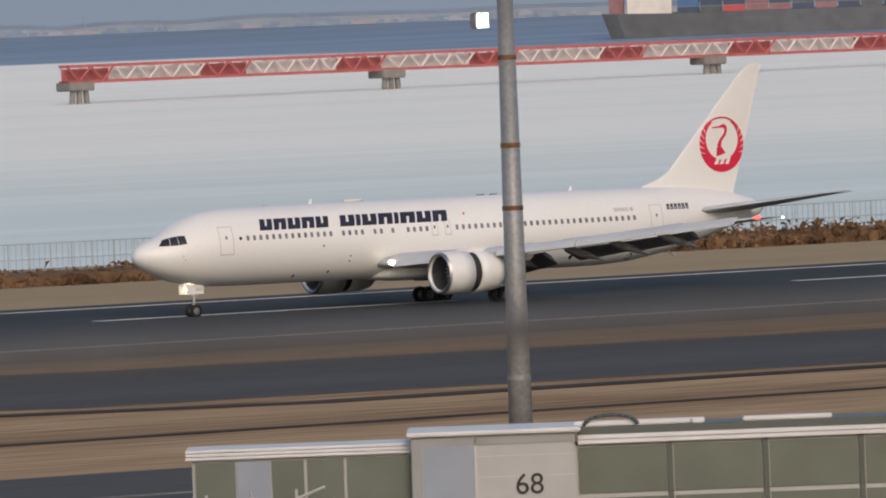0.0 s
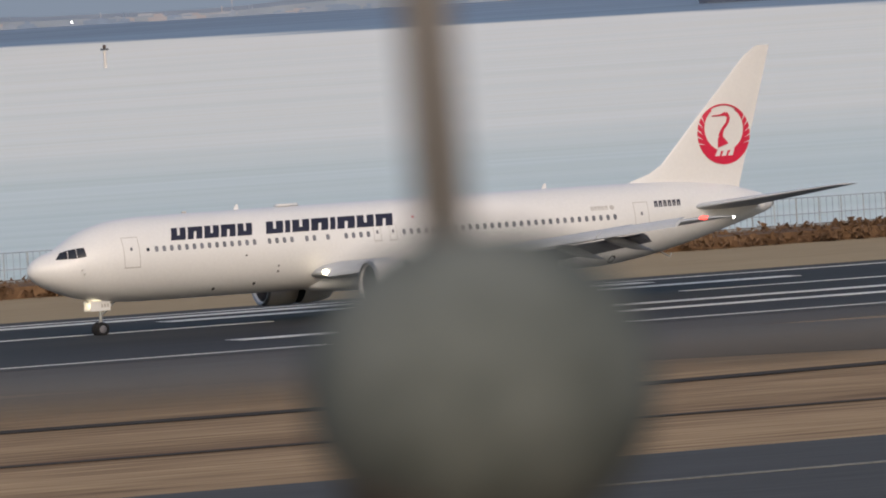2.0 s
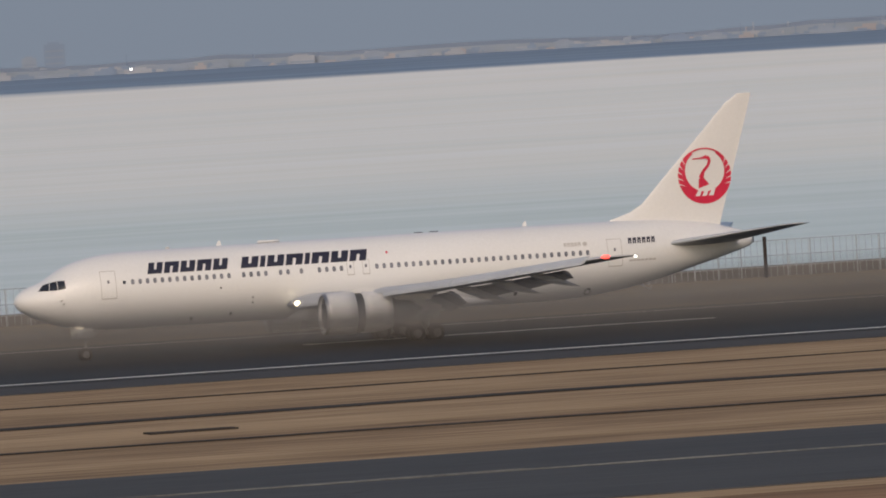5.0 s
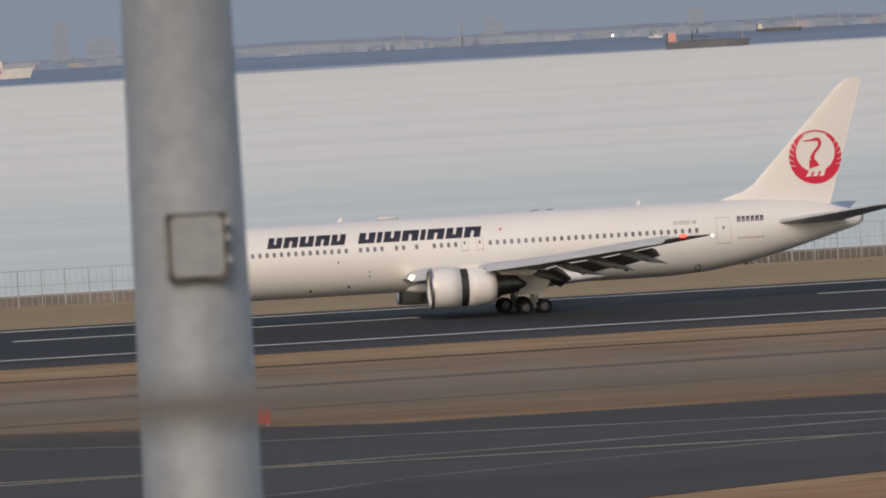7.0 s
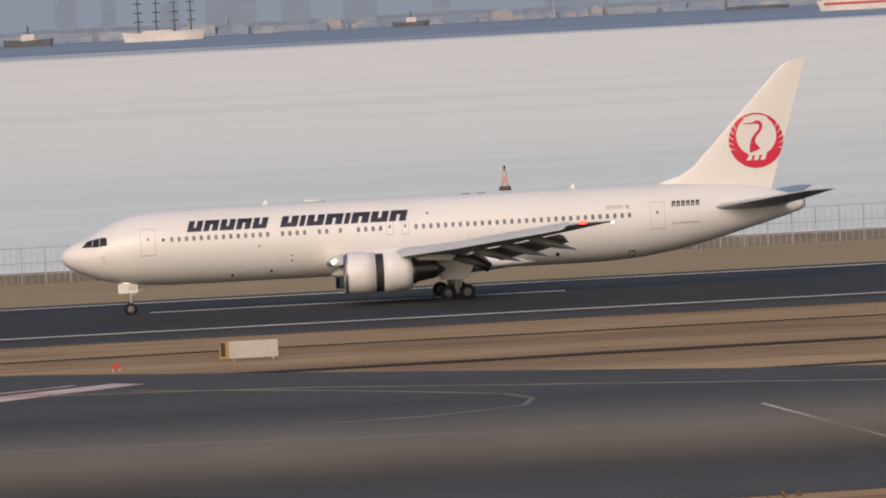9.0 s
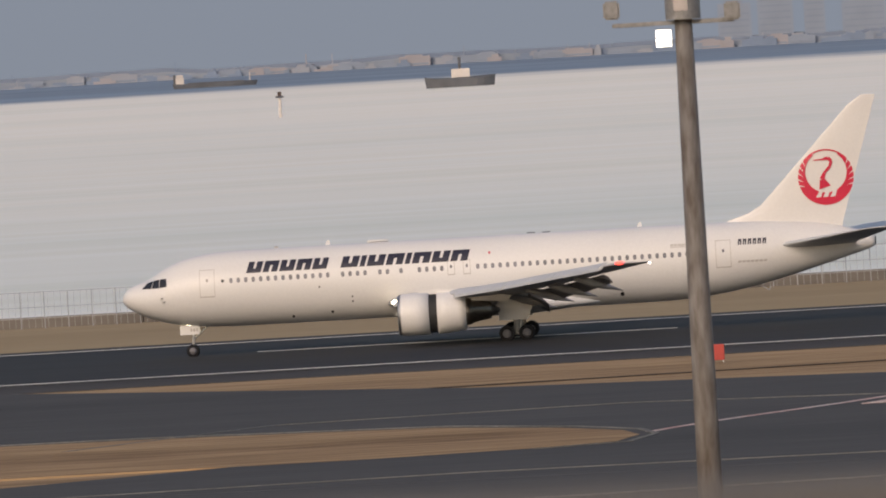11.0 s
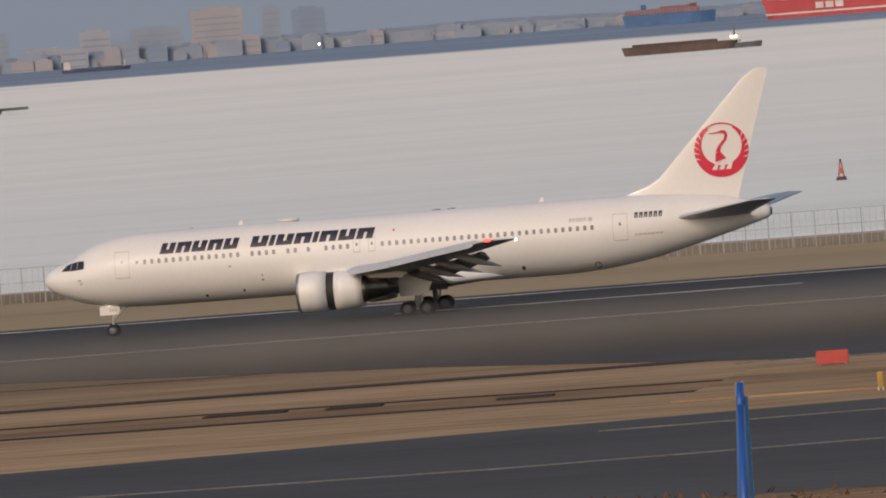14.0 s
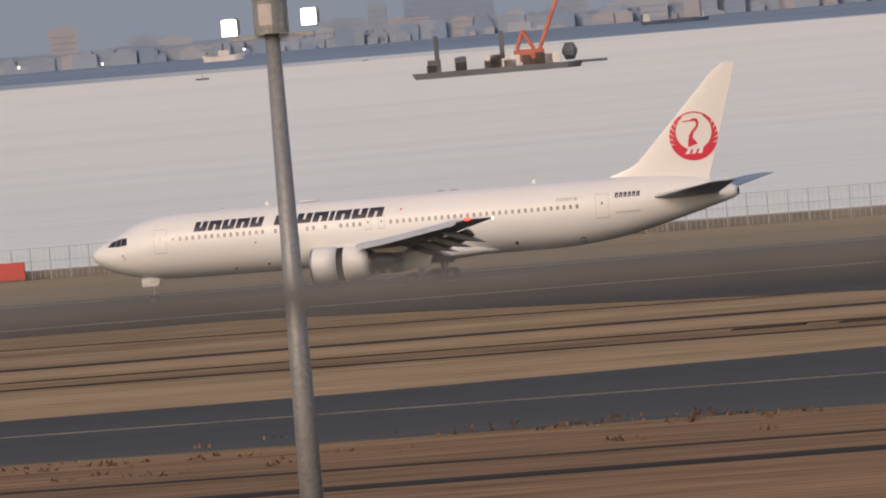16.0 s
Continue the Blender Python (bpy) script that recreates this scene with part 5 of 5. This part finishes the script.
def car_carrier(x, y, L, heading, hull_mat, label):
    s = thing("vehicle_carrier", label, "ship", "ships in the bay")
    at_sea(s, x, y, heading)
    H = 0.105 * L
    part("hull", hull(bmesh.new(), L, 0.15 * L, H, 0.012 * L, 0.09), hull_mat, s)
    part("white_band", box(bmesh.new(), -0.49 * L, 0.34 * L, -0.0765 * L, 0.0765 * L, 0.026 * L, 0.036 * L), SHIP_WHITE, s)
    part("white_band", box(bmesh.new(), -0.40 * L, 0.30 * L, -0.0765 * L, 0.0765 * L, 0.112 * L, 0.122 * L), SHIP_WHITE, s, "white top rail")
    for k in range(3):
        part("mark_bar", box(bmesh.new(), (-0.2 + 0.057 * k) * L, (-0.155 + 0.057 * k) * L, -0.0785 * L, 0.0785 * L, 0.05 * L, 0.085 * L), SHIP_WHITE, s, "pale block mark on the hull")
    part("stern_ramp", box(bmesh.new(), -0.505 * L, -0.47 * L, -0.06 * L, 0.06 * L, 0.09 * L, 0.18 * L, 0.3), hull_mat, s, "tall stern ramp")
    part("house", box(bmesh.new(), 0.24 * L, 0.36 * L, -0.07 * L, 0.07 * L, H, H + 0.06 * L, 0.2), hull_mat, s)
    part("wheelhouse", box(bmesh.new(), 0.27 * L, 0.33 * L, -0.075 * L, 0.075 * L, H + 0.06 * L, H + 0.085 * L, 0.2), SHIP_WHITE, s)
    part("funnel", box(bmesh.new(), -0.36 * L, -0.3 * L, -0.03 * L, 0.03 * L, H, H + 0.06 * L, 0.2), HULL_GREY, s)
    return s


def barge(x, y, L, heading):
    s = thing("barge", "long dark brown barge with a pusher tug at its end", "barge", "ships in the bay")
    at_sea(s, x, y, heading)
    part("hull", hull(bmesh.new(), L * 0.78, L * 0.13, L * 0.062, 0, 0.05), HULL_BROWN, s)
    part("cargo", box(bmesh.new(), -0.32 * L, 0.24 * L, -0.05 * L, 0.05 * L, 0.062 * L, 0.078 * L, 0.2), HULL_BROWN, s)
    bm = hull(bmesh.new(), L * 0.3, L * 0.09, L * 0.035, L * 0.01)
    bmesh.ops.translate(bm, verts=bm.verts, vec=(0.38 * L, 0, 0))
    part("tug_hull", bm, HULL_GREY, s)
    part("tug_house", box(bmesh.new(), 0.32 * L, 0.38 * L, -0.025 * L, 0.025 * L, 0.035 * L, 0.09 * L, 0.15), SHIP_WHITE, s)
    part("mast", rod(bmesh.new(), (0.35 * L, 0, 0.09 * L), (0.35 * L, 0, 0.15 * L), 0.006 * L), HULL_GREY, s)
    for k in (0.33, 0.36):
        bm = bmesh.new()
        bmesh.ops.create_icosphere(bm, subdivisions=1, radius=0.008 * L, matrix=Matrix.Translation((k * L, -0.03 * L, 0.085 * L)))
        part("deck_light", bm, FLOOD_GLOW, s, "lit white deck light")


def dredger(x, y, L, heading):
    s = thing("crane_barge", "work barge with an orange-red crane and dark spud legs", "crane barge", "ships in the bay")
    at_sea(s, x, y, heading)
    part("hull", hull(bmesh.new(), L, L * 0.2, L * 0.04, 0, 0.05), HULL_GREY, s)
    rng = random.Random(3)
    for k in range(17):
        xx = rng.uniform(-0.44, 0.4) * L
        w = rng.uniform(0.03, 0.09) * L
        part("deck_gear", box(bmesh.new(), xx, xx + w, -0.06 * L, 0.06 * L, 0.04 * L, (0.05 + rng.uniform(0.02, 0.07)) * L, 0.15), rng.choice((SHIP_WHITE, HULL_GREY, HULL_BROWN)), s)
    for u, h in ((-0.36, 0.25), (0.02, 0.25)):
        part("spud_leg", box(bmesh.new(), u * L, (u + 0.028) * L, -0.015 * L, 0.015 * L, 0.02 * L, h * L, 0.1), HULL_GREY, s, "dark upright spud leg")
    c = part("crane_house", box(bmesh.new(), 0.1 * L, 0.28 * L, -0.05 * L, 0.05 * L, 0.06 * L, 0.13 * L, 0.3), CRANE_RED, s, "orange-red crane house")
    for y0 in (-0.012, 0.012):
        part("boom", rod(bmesh.new(), (0.25 * L, y0 * L, 0.12 * L), (0.375 * L, y0 * L, 0.41 * L), 0.012 * L), CRANE_RED, c, "leaning lattice boom")
    for j in range(7):
        u = j / 7
        part("boom_lacing", rod(bmesh.new(), ((0.25 + 0.125 * u) * L, -0.012 * L, (0.12 + 0.29 * u) * L), ((0.25 + 0.125 * (u + 0.14)) * L, 0.012 * L, (0.12 + 0.29 * (u + 0.14)) * L), 0.008 * L), CRANE_RED, c)
    part("backstay", rod(bmesh.new(), (0.12 * L, 0, 0.13 * L), (0.16 * L, 0, 0.24 * L), 0.012 * L), CRANE_RED, c)
    part("backstay", rod(bmesh.new(), (0.22 * L, 0, 0.13 * L), (0.16 * L, 0, 0.24 * L), 0.012 * L), CRANE_RED, c)
    part("stern_winch", turned(bmesh.new(), ((0.38 * L, 0.01 * L), (0.4 * L, 0.05 * L), (0.45 * L, 0.05 * L), (0.47 * L, 0.01 * L)), (0, 0, 0.1 * L), 12), HULL_GREY, s)
    part("gangway", rod(bmesh.new(), (0.45 * L, 0, 0.035 * L), (0.64 * L, 0, 0.035 * L), 0.008 * L), HULL_GREY, s)


def sailing_ship(x, y, L, heading):
    s = thing("training_ship", "pale pinkish-white ship with tall bare masts", "ship", "ships in the bay")
    at_sea(s, x, y, heading)
    part("hull", hull(bmesh.new(), L, L * 0.14, L * 0.1, L * 0.03), SHIP_WHITE, s)
    for u in (-0.3, -0.08, 0.14, 0.34):
        m = part("mast", rod(bmesh.new(), (u * L, 0, 0.08 * L), (u * L, 0, 0.6 * L), 0.012 * L, 0.006 * L), HULL_GREY, s)
        for z in (0.25, 0.36, 0.47):
            part("yard", rod(bmesh.new(), (u * L - 0.05 * L, -0.06 * L, z * L), (u * L + 0.05 * L, 0.06 * L, z * L), 0.006 * L), HULL_GREY, m)
    part("deckhouse", box(bmesh.new(), -0.25 * L, 0.1 * L, -0.04 * L, 0.04 * L, 0.09 * L, 0.14 * L, 0.2), SHIP_WHITE, s)


def buoy(x, y, k, label, colour):
    b = thing("buoy", label, "buoy", "buoys")
    at_sea(b, x, y, 0, 0.3)
    part("float", rod(bmesh.new(), (0, 0, 0), (0, 0, 0.9 * k), 0.9 * k, 0.75 * k, 16), HULL_BROWN, b, "", True)
    for j in range(4):
        a = math.pi / 4 + j * math.pi / 2
        part("tower_leg", rod(bmesh.new(), (0.6 * k * math.cos(a), 0.6 * k * math.sin(a), 0.9 * k), (0.15 * k * math.cos(a), 0.15 * k * math.sin(a), 3.2 * k), 0.09 * k, None, 6), colour, b)
    part("tower_plate", box(bmesh.new(), -0.3 * k, 0.3 * k, -0.3 * k, 0.3 * k, 1.4 * k, 2.3 * k, 0.05), colour, b)
    part("lantern", rod(bmesh.new(), (0, 0, 3.1 * k), (0, 0, 3.7 * k), 0.22 * k, 0.15 * k, 10), HULL_BROWN, b)


def beacon(x, y, h, label):
    b = thing("sea_beacon", label, "beacon", "sea beacons")
    at_sea(b, x, y, 0, 0.3)
    part("stem", rod(bmesh.new(), (0, 0, 0), (0, 0, h), 0.09 * h, 0.07 * h, 10), SHIP_WHITE, b)
    part("platform", box(bmesh.new(), -0.19 * h, 0.19 * h, -0.15 * h, 0.15 * h, h, h * 1.1, 0.1), HULL_GREY, b)
    part("lantern", rod(bmesh.new(), (0, 0, h * 1.1), (0, 0, h * 1.3), 0.1 * h, None, 8), HULL_BROWN, b)


def workboat(x, y, L, heading, colour, label):
    s = thing("workboat", label, "boat", "ships in the bay")
    at_sea(s, x, y, heading, 0.2)
    part("hull", hull(bmesh.new(), L, L * 0.26, L * 0.11, L * 0.05), colour, s)
    part("wheelhouse", box(bmesh.new(), -0.12 * L, 0.14 * L, -0.08 * L, 0.08 * L, L * 0.1, L * 0.26, 0.15), SHIP_WHITE, s)
    part("mast", rod(bmesh.new(), (0, 0, 0.26 * L), (0, 0, 0.42 * L), 0.02 * L), HULL_GREY, s)


def build_coast():
    """The far shore, its haze put into the colours: a low land strip, and a town of separate blocks on it."""
    def polar(deg, r):
        return 20 + r * math.sin(radians(deg)), r * math.cos(radians(deg))
    bm = bmesh.new()
    prev = None
    for k in range(0, 261):
        deg = -20 + 60 * k / 260
        top = sea_z(4690) + 5.5 + 2.5 * float(np.interp(deg, (-9, -7), (1, 0))) + 3.0 * noise.noise((deg * 0.7, 0, 3)) + 1.8 * noise.noise((deg * 4.0, 1, 0))
        row = [bm.verts.new((*polar(deg, r), z)) for r, z in ((4690, 8), (4690, top - 2), (4700, top), (4730, top), (4730, 8))]
        if prev:
            for a in range(5):
                bm.faces.new((prev[a], prev[(a + 1) % 5], row[(a + 1) % 5], row[a]))
        prev = row
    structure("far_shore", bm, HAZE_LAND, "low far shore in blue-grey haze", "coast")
    rng = random.Random(12)
    base = sea_z(4690)

    def skyline(deg):
        """Usual height of the town along the shore."""
        return float(np.interp(deg, (-17, -14.5, -12, -9.5, -7.5, -5, 0, 4, 8, 12, 15, 20, 36), (8, 9, 12, 11, 6, 5, 6, 5, 4.5, 6, 4.5, 4, 4)))

    def block(deg, w, h, m, tower=False):
        x, y = polar(deg, 4688 if not tower else 4700)
        b = thing("far_building", "hazy far-off city block on the opposite shore" if not tower else "hazy blue-grey high-rise on the opposite shore", "building", "far city")
        b.matrix_basis = pose(x, y, base - 1, 0, 0, -deg)
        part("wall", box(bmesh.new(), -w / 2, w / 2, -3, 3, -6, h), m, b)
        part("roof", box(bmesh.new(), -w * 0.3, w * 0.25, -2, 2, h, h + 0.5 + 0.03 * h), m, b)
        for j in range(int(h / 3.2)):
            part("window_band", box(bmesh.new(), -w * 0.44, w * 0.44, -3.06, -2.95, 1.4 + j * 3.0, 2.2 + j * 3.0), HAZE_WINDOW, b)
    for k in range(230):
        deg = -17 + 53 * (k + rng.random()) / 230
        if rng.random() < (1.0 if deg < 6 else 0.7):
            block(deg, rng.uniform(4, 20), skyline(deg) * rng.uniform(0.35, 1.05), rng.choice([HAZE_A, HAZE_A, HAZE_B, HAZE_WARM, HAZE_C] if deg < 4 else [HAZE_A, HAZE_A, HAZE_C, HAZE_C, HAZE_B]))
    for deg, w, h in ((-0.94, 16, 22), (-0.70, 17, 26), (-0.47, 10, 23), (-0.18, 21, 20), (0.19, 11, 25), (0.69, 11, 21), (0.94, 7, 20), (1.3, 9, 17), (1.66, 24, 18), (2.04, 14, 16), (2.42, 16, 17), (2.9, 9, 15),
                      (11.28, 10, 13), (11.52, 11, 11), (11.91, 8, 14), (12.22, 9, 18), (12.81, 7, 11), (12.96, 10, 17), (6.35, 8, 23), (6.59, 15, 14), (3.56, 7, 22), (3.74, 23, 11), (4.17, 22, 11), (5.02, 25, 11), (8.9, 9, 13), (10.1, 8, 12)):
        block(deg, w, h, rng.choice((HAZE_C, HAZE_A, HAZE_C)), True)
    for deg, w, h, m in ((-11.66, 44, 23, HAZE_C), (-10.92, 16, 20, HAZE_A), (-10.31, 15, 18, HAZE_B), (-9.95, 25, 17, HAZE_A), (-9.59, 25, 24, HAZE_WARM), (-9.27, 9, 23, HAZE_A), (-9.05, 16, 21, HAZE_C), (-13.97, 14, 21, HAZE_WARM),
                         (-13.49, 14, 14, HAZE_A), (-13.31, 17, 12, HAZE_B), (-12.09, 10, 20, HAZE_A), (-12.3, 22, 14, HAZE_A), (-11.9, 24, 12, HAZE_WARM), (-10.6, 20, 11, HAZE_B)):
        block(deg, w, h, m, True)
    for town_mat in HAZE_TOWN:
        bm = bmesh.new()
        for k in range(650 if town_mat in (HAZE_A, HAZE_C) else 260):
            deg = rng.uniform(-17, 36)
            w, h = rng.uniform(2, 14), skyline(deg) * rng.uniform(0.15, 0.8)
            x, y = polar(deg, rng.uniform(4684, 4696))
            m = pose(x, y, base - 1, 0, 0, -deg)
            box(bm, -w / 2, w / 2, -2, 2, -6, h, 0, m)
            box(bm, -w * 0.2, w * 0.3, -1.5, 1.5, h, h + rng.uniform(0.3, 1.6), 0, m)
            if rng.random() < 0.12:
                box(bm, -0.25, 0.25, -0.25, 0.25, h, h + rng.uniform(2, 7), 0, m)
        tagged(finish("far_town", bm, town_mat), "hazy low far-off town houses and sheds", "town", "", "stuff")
    for deg in (-14.25, -13.75, -9.0, -12.9, 5.6, 9.6, 13.4, 19.2, 24.5, 27.0):
        x, y = polar(deg, 4676)
        lamp = thing("shore_light", "small lit white light on the opposite shore", "light", "shore lights")
        lamp.location = (x, y, base + rng.uniform(0.5, 3))
        part("post", rod(bmesh.new(), (0, 0, -6), (0, 0, 0), 0.15, None, 6), HAZE_A, lamp)
        bm = bmesh.new()
        bmesh.ops.create_icosphere(bm, subdivisions=1, radius=0.55)
        part("lantern", bm, FLOOD_GLOW, lamp, "lit white lantern")
    for deg in (8.7, 3.56):
        x, y = polar(deg, 4680)
        c = thing("far_chimney", "thin pale far-off chimney", "chimney", "far city")
        c.location = (x, y, base)
        part("chimney_shaft", rod(bmesh.new(), (0, 0, -5), (0, 0, 13), 0.7, 0.5, 12), HAZE_B, c)


def build_railing():
    """The viewing deck's railing just before the camera: a taut cable between two posts."""
    r = thing("deck_railing", "viewing deck railing with a taut dull grey steel cable", "railing")
    part("cable", rod(bmesh.new(), (-4.5, 0, 0), (10, 0, 0), 0.019, None, 16), CABLE, r, "dull grey steel cable", True)
    for x in (-4.5, 10):
        part("post", rod(bmesh.new(), (x, 0, -20.2), (x, 0, 0.12), 0.05, None, 16), CABLE, r)
    return r


railing = build_railing()
build_fence()
build_shrubs()
build_tufts()
for args in ((19.5, 588, 3.0, 1.05, SIGN_BACK, "pale-backed airfield guidance sign on the grass", 0, True), (-55, 533, 1.8, 0.75, SIGN_RED, "red airfield guidance sign on the grass"),
             (-10, 620, 0.9, 1.0, SIGN_RED, "small red airfield sign beside the runway"), (151, 629, 0.42, 0.8, SIGN_RED, "small red airfield sign beside the runway"),
             (68, 510, 1.9, 0.8, SIGN_RED, "red airfield guidance sign on the grass"), (-48.2, 495, 0.34, 0.85, SIGN_RED, "narrow red airfield marker on the grass"), (-48.7, 495, 0.3, 0.8, SIGN_YELLOW, "narrow yellow airfield marker on the grass"), (11, 581, 0.5, 0.3, SIGN_RED, "low red marker beside the taxiway"),
             (121, 421, 2.0, 1.0, SIGN_RED, "red airfield guidance sign beside the taxiway"), (-212.2, 830, 3.4, 1.7, SIGN_RED, "red airfield panel by the shore fence")):
    build_sign(*args)
build_poles()
build_bridge()
build_parked("parked_airliner", pose(143.5, 304, 0, 0, 0, 180 - 24), "parked airliner with a dark blue tail fin", False)
build_parked("parked_airliner", pose(-25.6, 226.5, 0, 0, 0, 94) @ Matrix.Diagonal((1, 1, 0.935, 1)), "parked airliner seen end on, with a blue tail fin", True)
build_pier()
container_ship(2438, 3301, 150, -37)
ferry(2096, 3805, 88, -29, HULL_NAVY, SHIP_WHITE, "large navy-hulled ship with a white stripe", SHIP_WHITE, 0.075, 0.07)
cargo_ship(1729, 4340, 59, -22, HULL_RED_DULL, "dull red far-off tanker with a reddish deckhouse", SHIP_PINK, 0, True)
workboat(1662, 4330, 14, -21, HULL_GREY, "small dark far-off workboat")
cargo_ship(1634, 4332, 26, -20, HULL_GREY, "far-off ship with a white and green deckhouse")
cargo_ship(824, 3881, 49, -12, HULL_NAVY, "blue-grey cargo ship with deck cranes", SHIP_WHITE, 2, True)
cargo_ship(779, 4245, 38, -10, HULL_GREY, "grey-green cargo ship with a cream deckhouse", SHIP_PINK, 1)
cargo_ship(868, 4540, 22, -11, HULL_GREY, "small far-off ship with a tall mast")
workboat(812, 4560, 7, -10, SHIP_WHITE, "small white boat near the far shore")
ferry(462, 4481, 85, -6, SHIP_WHITE, SHIP_WHITE, "white ferry with red stripes", HULL_RED, 0.05, 0.05)
cargo_ship(404, 4620, 31, -5, HULL_GREY, "dark far-off ship in the haze", HAZE_A, 0, True)
sailing_ship(121, 4620, 39, -1)
workboat(57, 4640, 24, 178, HULL_GREY, "small far-off vessel with a white cabin")
workboat(240, 4645, 18, -3, HULL_GREY, "small dark far-off vessel")
workboat(-166, 4088, 30, 2, HULL_GREY, "grey tug with a white deckhouse")
cargo_ship(-292, 4438, 39, 4, HULL_GREY, "far-off low grey cargo ship", SHIP_WHITE, 0, True)
car_carrier(-443, 4500, 81, 6, HULL_RED, "bright red vehicle carrier with white stripes at anchor")
ferry(-536, 4570, 44.5, 7, HULL_BLUE, HULL_RED_DULL, "blue-hulled ship with dull red upper works", None, 0.125, 0.06)
barge(-448, 3852, 61, 7)
dredger(-708, 3590, 66, 11)
cargo_ship(-798, 4490, 33, 10, HULL_NAVY, "small navy coaster with a white deckhouse", SHIP_WHITE, 0, True)
workboat(-922, 4017, 6, 13, HULL_BROWN, "tiny brown fishing boat afloat")
workboat(-882, 4169, 3, 20, HULL_GREY, "tiny dark boat on the bay")
workboat(-1011, 4454, 20, 13, SHIP_WHITE, "small white boat near the far shore")
for x, y, k, l, c in ((79, 1310, 1.0, "orange and white lattice buoy", SHIP_PINK), (-130, 1290, 0.85, "red steel lattice buoy afloat", CRANE_RED)):
    buoy(x, y, k, l, c)
beacon(27, 3335, 7.2, "white sea beacon with a dark platform")
beacon(1535, 3301, 6.5, "white sea beacon with a dark platform")
beacon(-212.4, 3585, 7.5, "reddish sea beacon with a dark platform")
build_coast()


# ---- what moves ----
def motions():
    walk(airliner, [
        (0, pose(437.91, 698, 0)),
        (0.5, pose(409.17, 698, 0)),
        (1, pose(381.90, 698, 0)),
        (1.5, pose(354.89, 698, 0)),
        (2, pose(328.20, 698, 0)),
        (2.5, pose(301.90, 698, 0)),
        (3, pose(276.11, 698, 0)),
        (3.5, pose(250.60, 698, 0)),
        (4, pose(225.05, 698, 0)),
        (4.5, pose(199.70, 698, 0)),
        (5, pose(174.89, 698, 0)),
        (5.5, pose(150.90, 698, 0)),
        (6, pose(127.77, 698, 0)),
        (6.5, pose(106.07, 698, 0)),
        (7, pose(85.44, 698, 0)),
        (7.5, pose(67.00, 698, 0)),
        (8, pose(46.21, 698, 0)),
        (8.5, pose(27.65, 698, 0)),
        (9, pose(9.76, 698, 0)),
        (9.5, pose(-7.46, 698, 0)),
        (10, pose(-24.11, 698, 0)),
        (10.5, pose(-39.38, 698, 0)),
        (11, pose(-53.27, 698, 0)),
        (11.5, pose(-66.32, 698, 0)),
        (12, pose(-79.04, 698, 0)),
        (12.5, pose(-91.97, 698, 0)),
        (13, pose(-105.10, 698, 0)),
        (13.5, pose(-117.53, 698, 0)),
        (14, pose(-129.33, 698, 0)),
        (14.5, pose(-140.64, 698, 0)),
        (15, pose(-151.68, 698, 0)),
        (15.5, pose(-162.13, 698, 0)),
        (16, pose(-171.65, 698, 0)),
    ])
    walk(railing, [
        (0, pose(75.50, 145.50, 19.276)),
        (0.5, pose(75.50, 145.50, 19.275)),
        (1, pose(75.50, 145.50, 19.267)),
        (1.5, pose(75.50, 145.50, 19.253)),
        (2, pose(75.50, 145.50, 19.252)),
        (2.5, pose(69.30, 134.00, 19.246)),
        (3, pose(60.78, 116.68, 19.240)),
        (3.5, pose(52.26, 99.36, 19.257)),
        (4, pose(43.74, 82.05, 19.293)),
        (4.5, pose(35.22, 64.73, 19.338)),
        (5, pose(26.70, 47.41, 19.377)),
        (5.5, pose(18.17, 30.09, 19.396)),
        (6, pose(10.23, 13.94, 19.386)),
        (6.5, pose(4.93, 3.17, 19.357)),
        (7, pose(-1.00, 2.00, 19.306)),
        (7.5, pose(-1.00, 2.00, 19.290)),
        (8, pose(-0.73, 4.00, 19.275)),
        (8.5, pose(-0.75, 4.60, 19.251)),
        (9, pose(-0.42, 7.40, 19.235)),
        (9.5, pose(-0.08, 9.60, 19.218)),
        (10, pose(0.00, 12.00, 19.202)),
        (10.5, pose(-0.10, 14.05, 19.196)),
        (11, pose(-0.27, 15.80, 19.205)),
        (11.5, pose(-0.51, 17.81, 19.220)),
        (12, pose(-0.83, 19.96, 19.243)),
        (12.5, pose(-1.05, 20.80, 19.270)),
        (13, pose(-1.00, 22.80, 19.312)),
        (13.5, pose(-1.00, 20.00, 19.329)),
        (14, pose(0.30, 6.00, 19.347)),
        (14.5, pose(3.20, -13.00, 19.348)),
        (15, pose(7.40, -32.00, 19.368)),
        (15.5, pose(11.70, -50.80, 19.386)),
        (16, pose(15.90, -66.00, 19.394)),
    ])


motions()
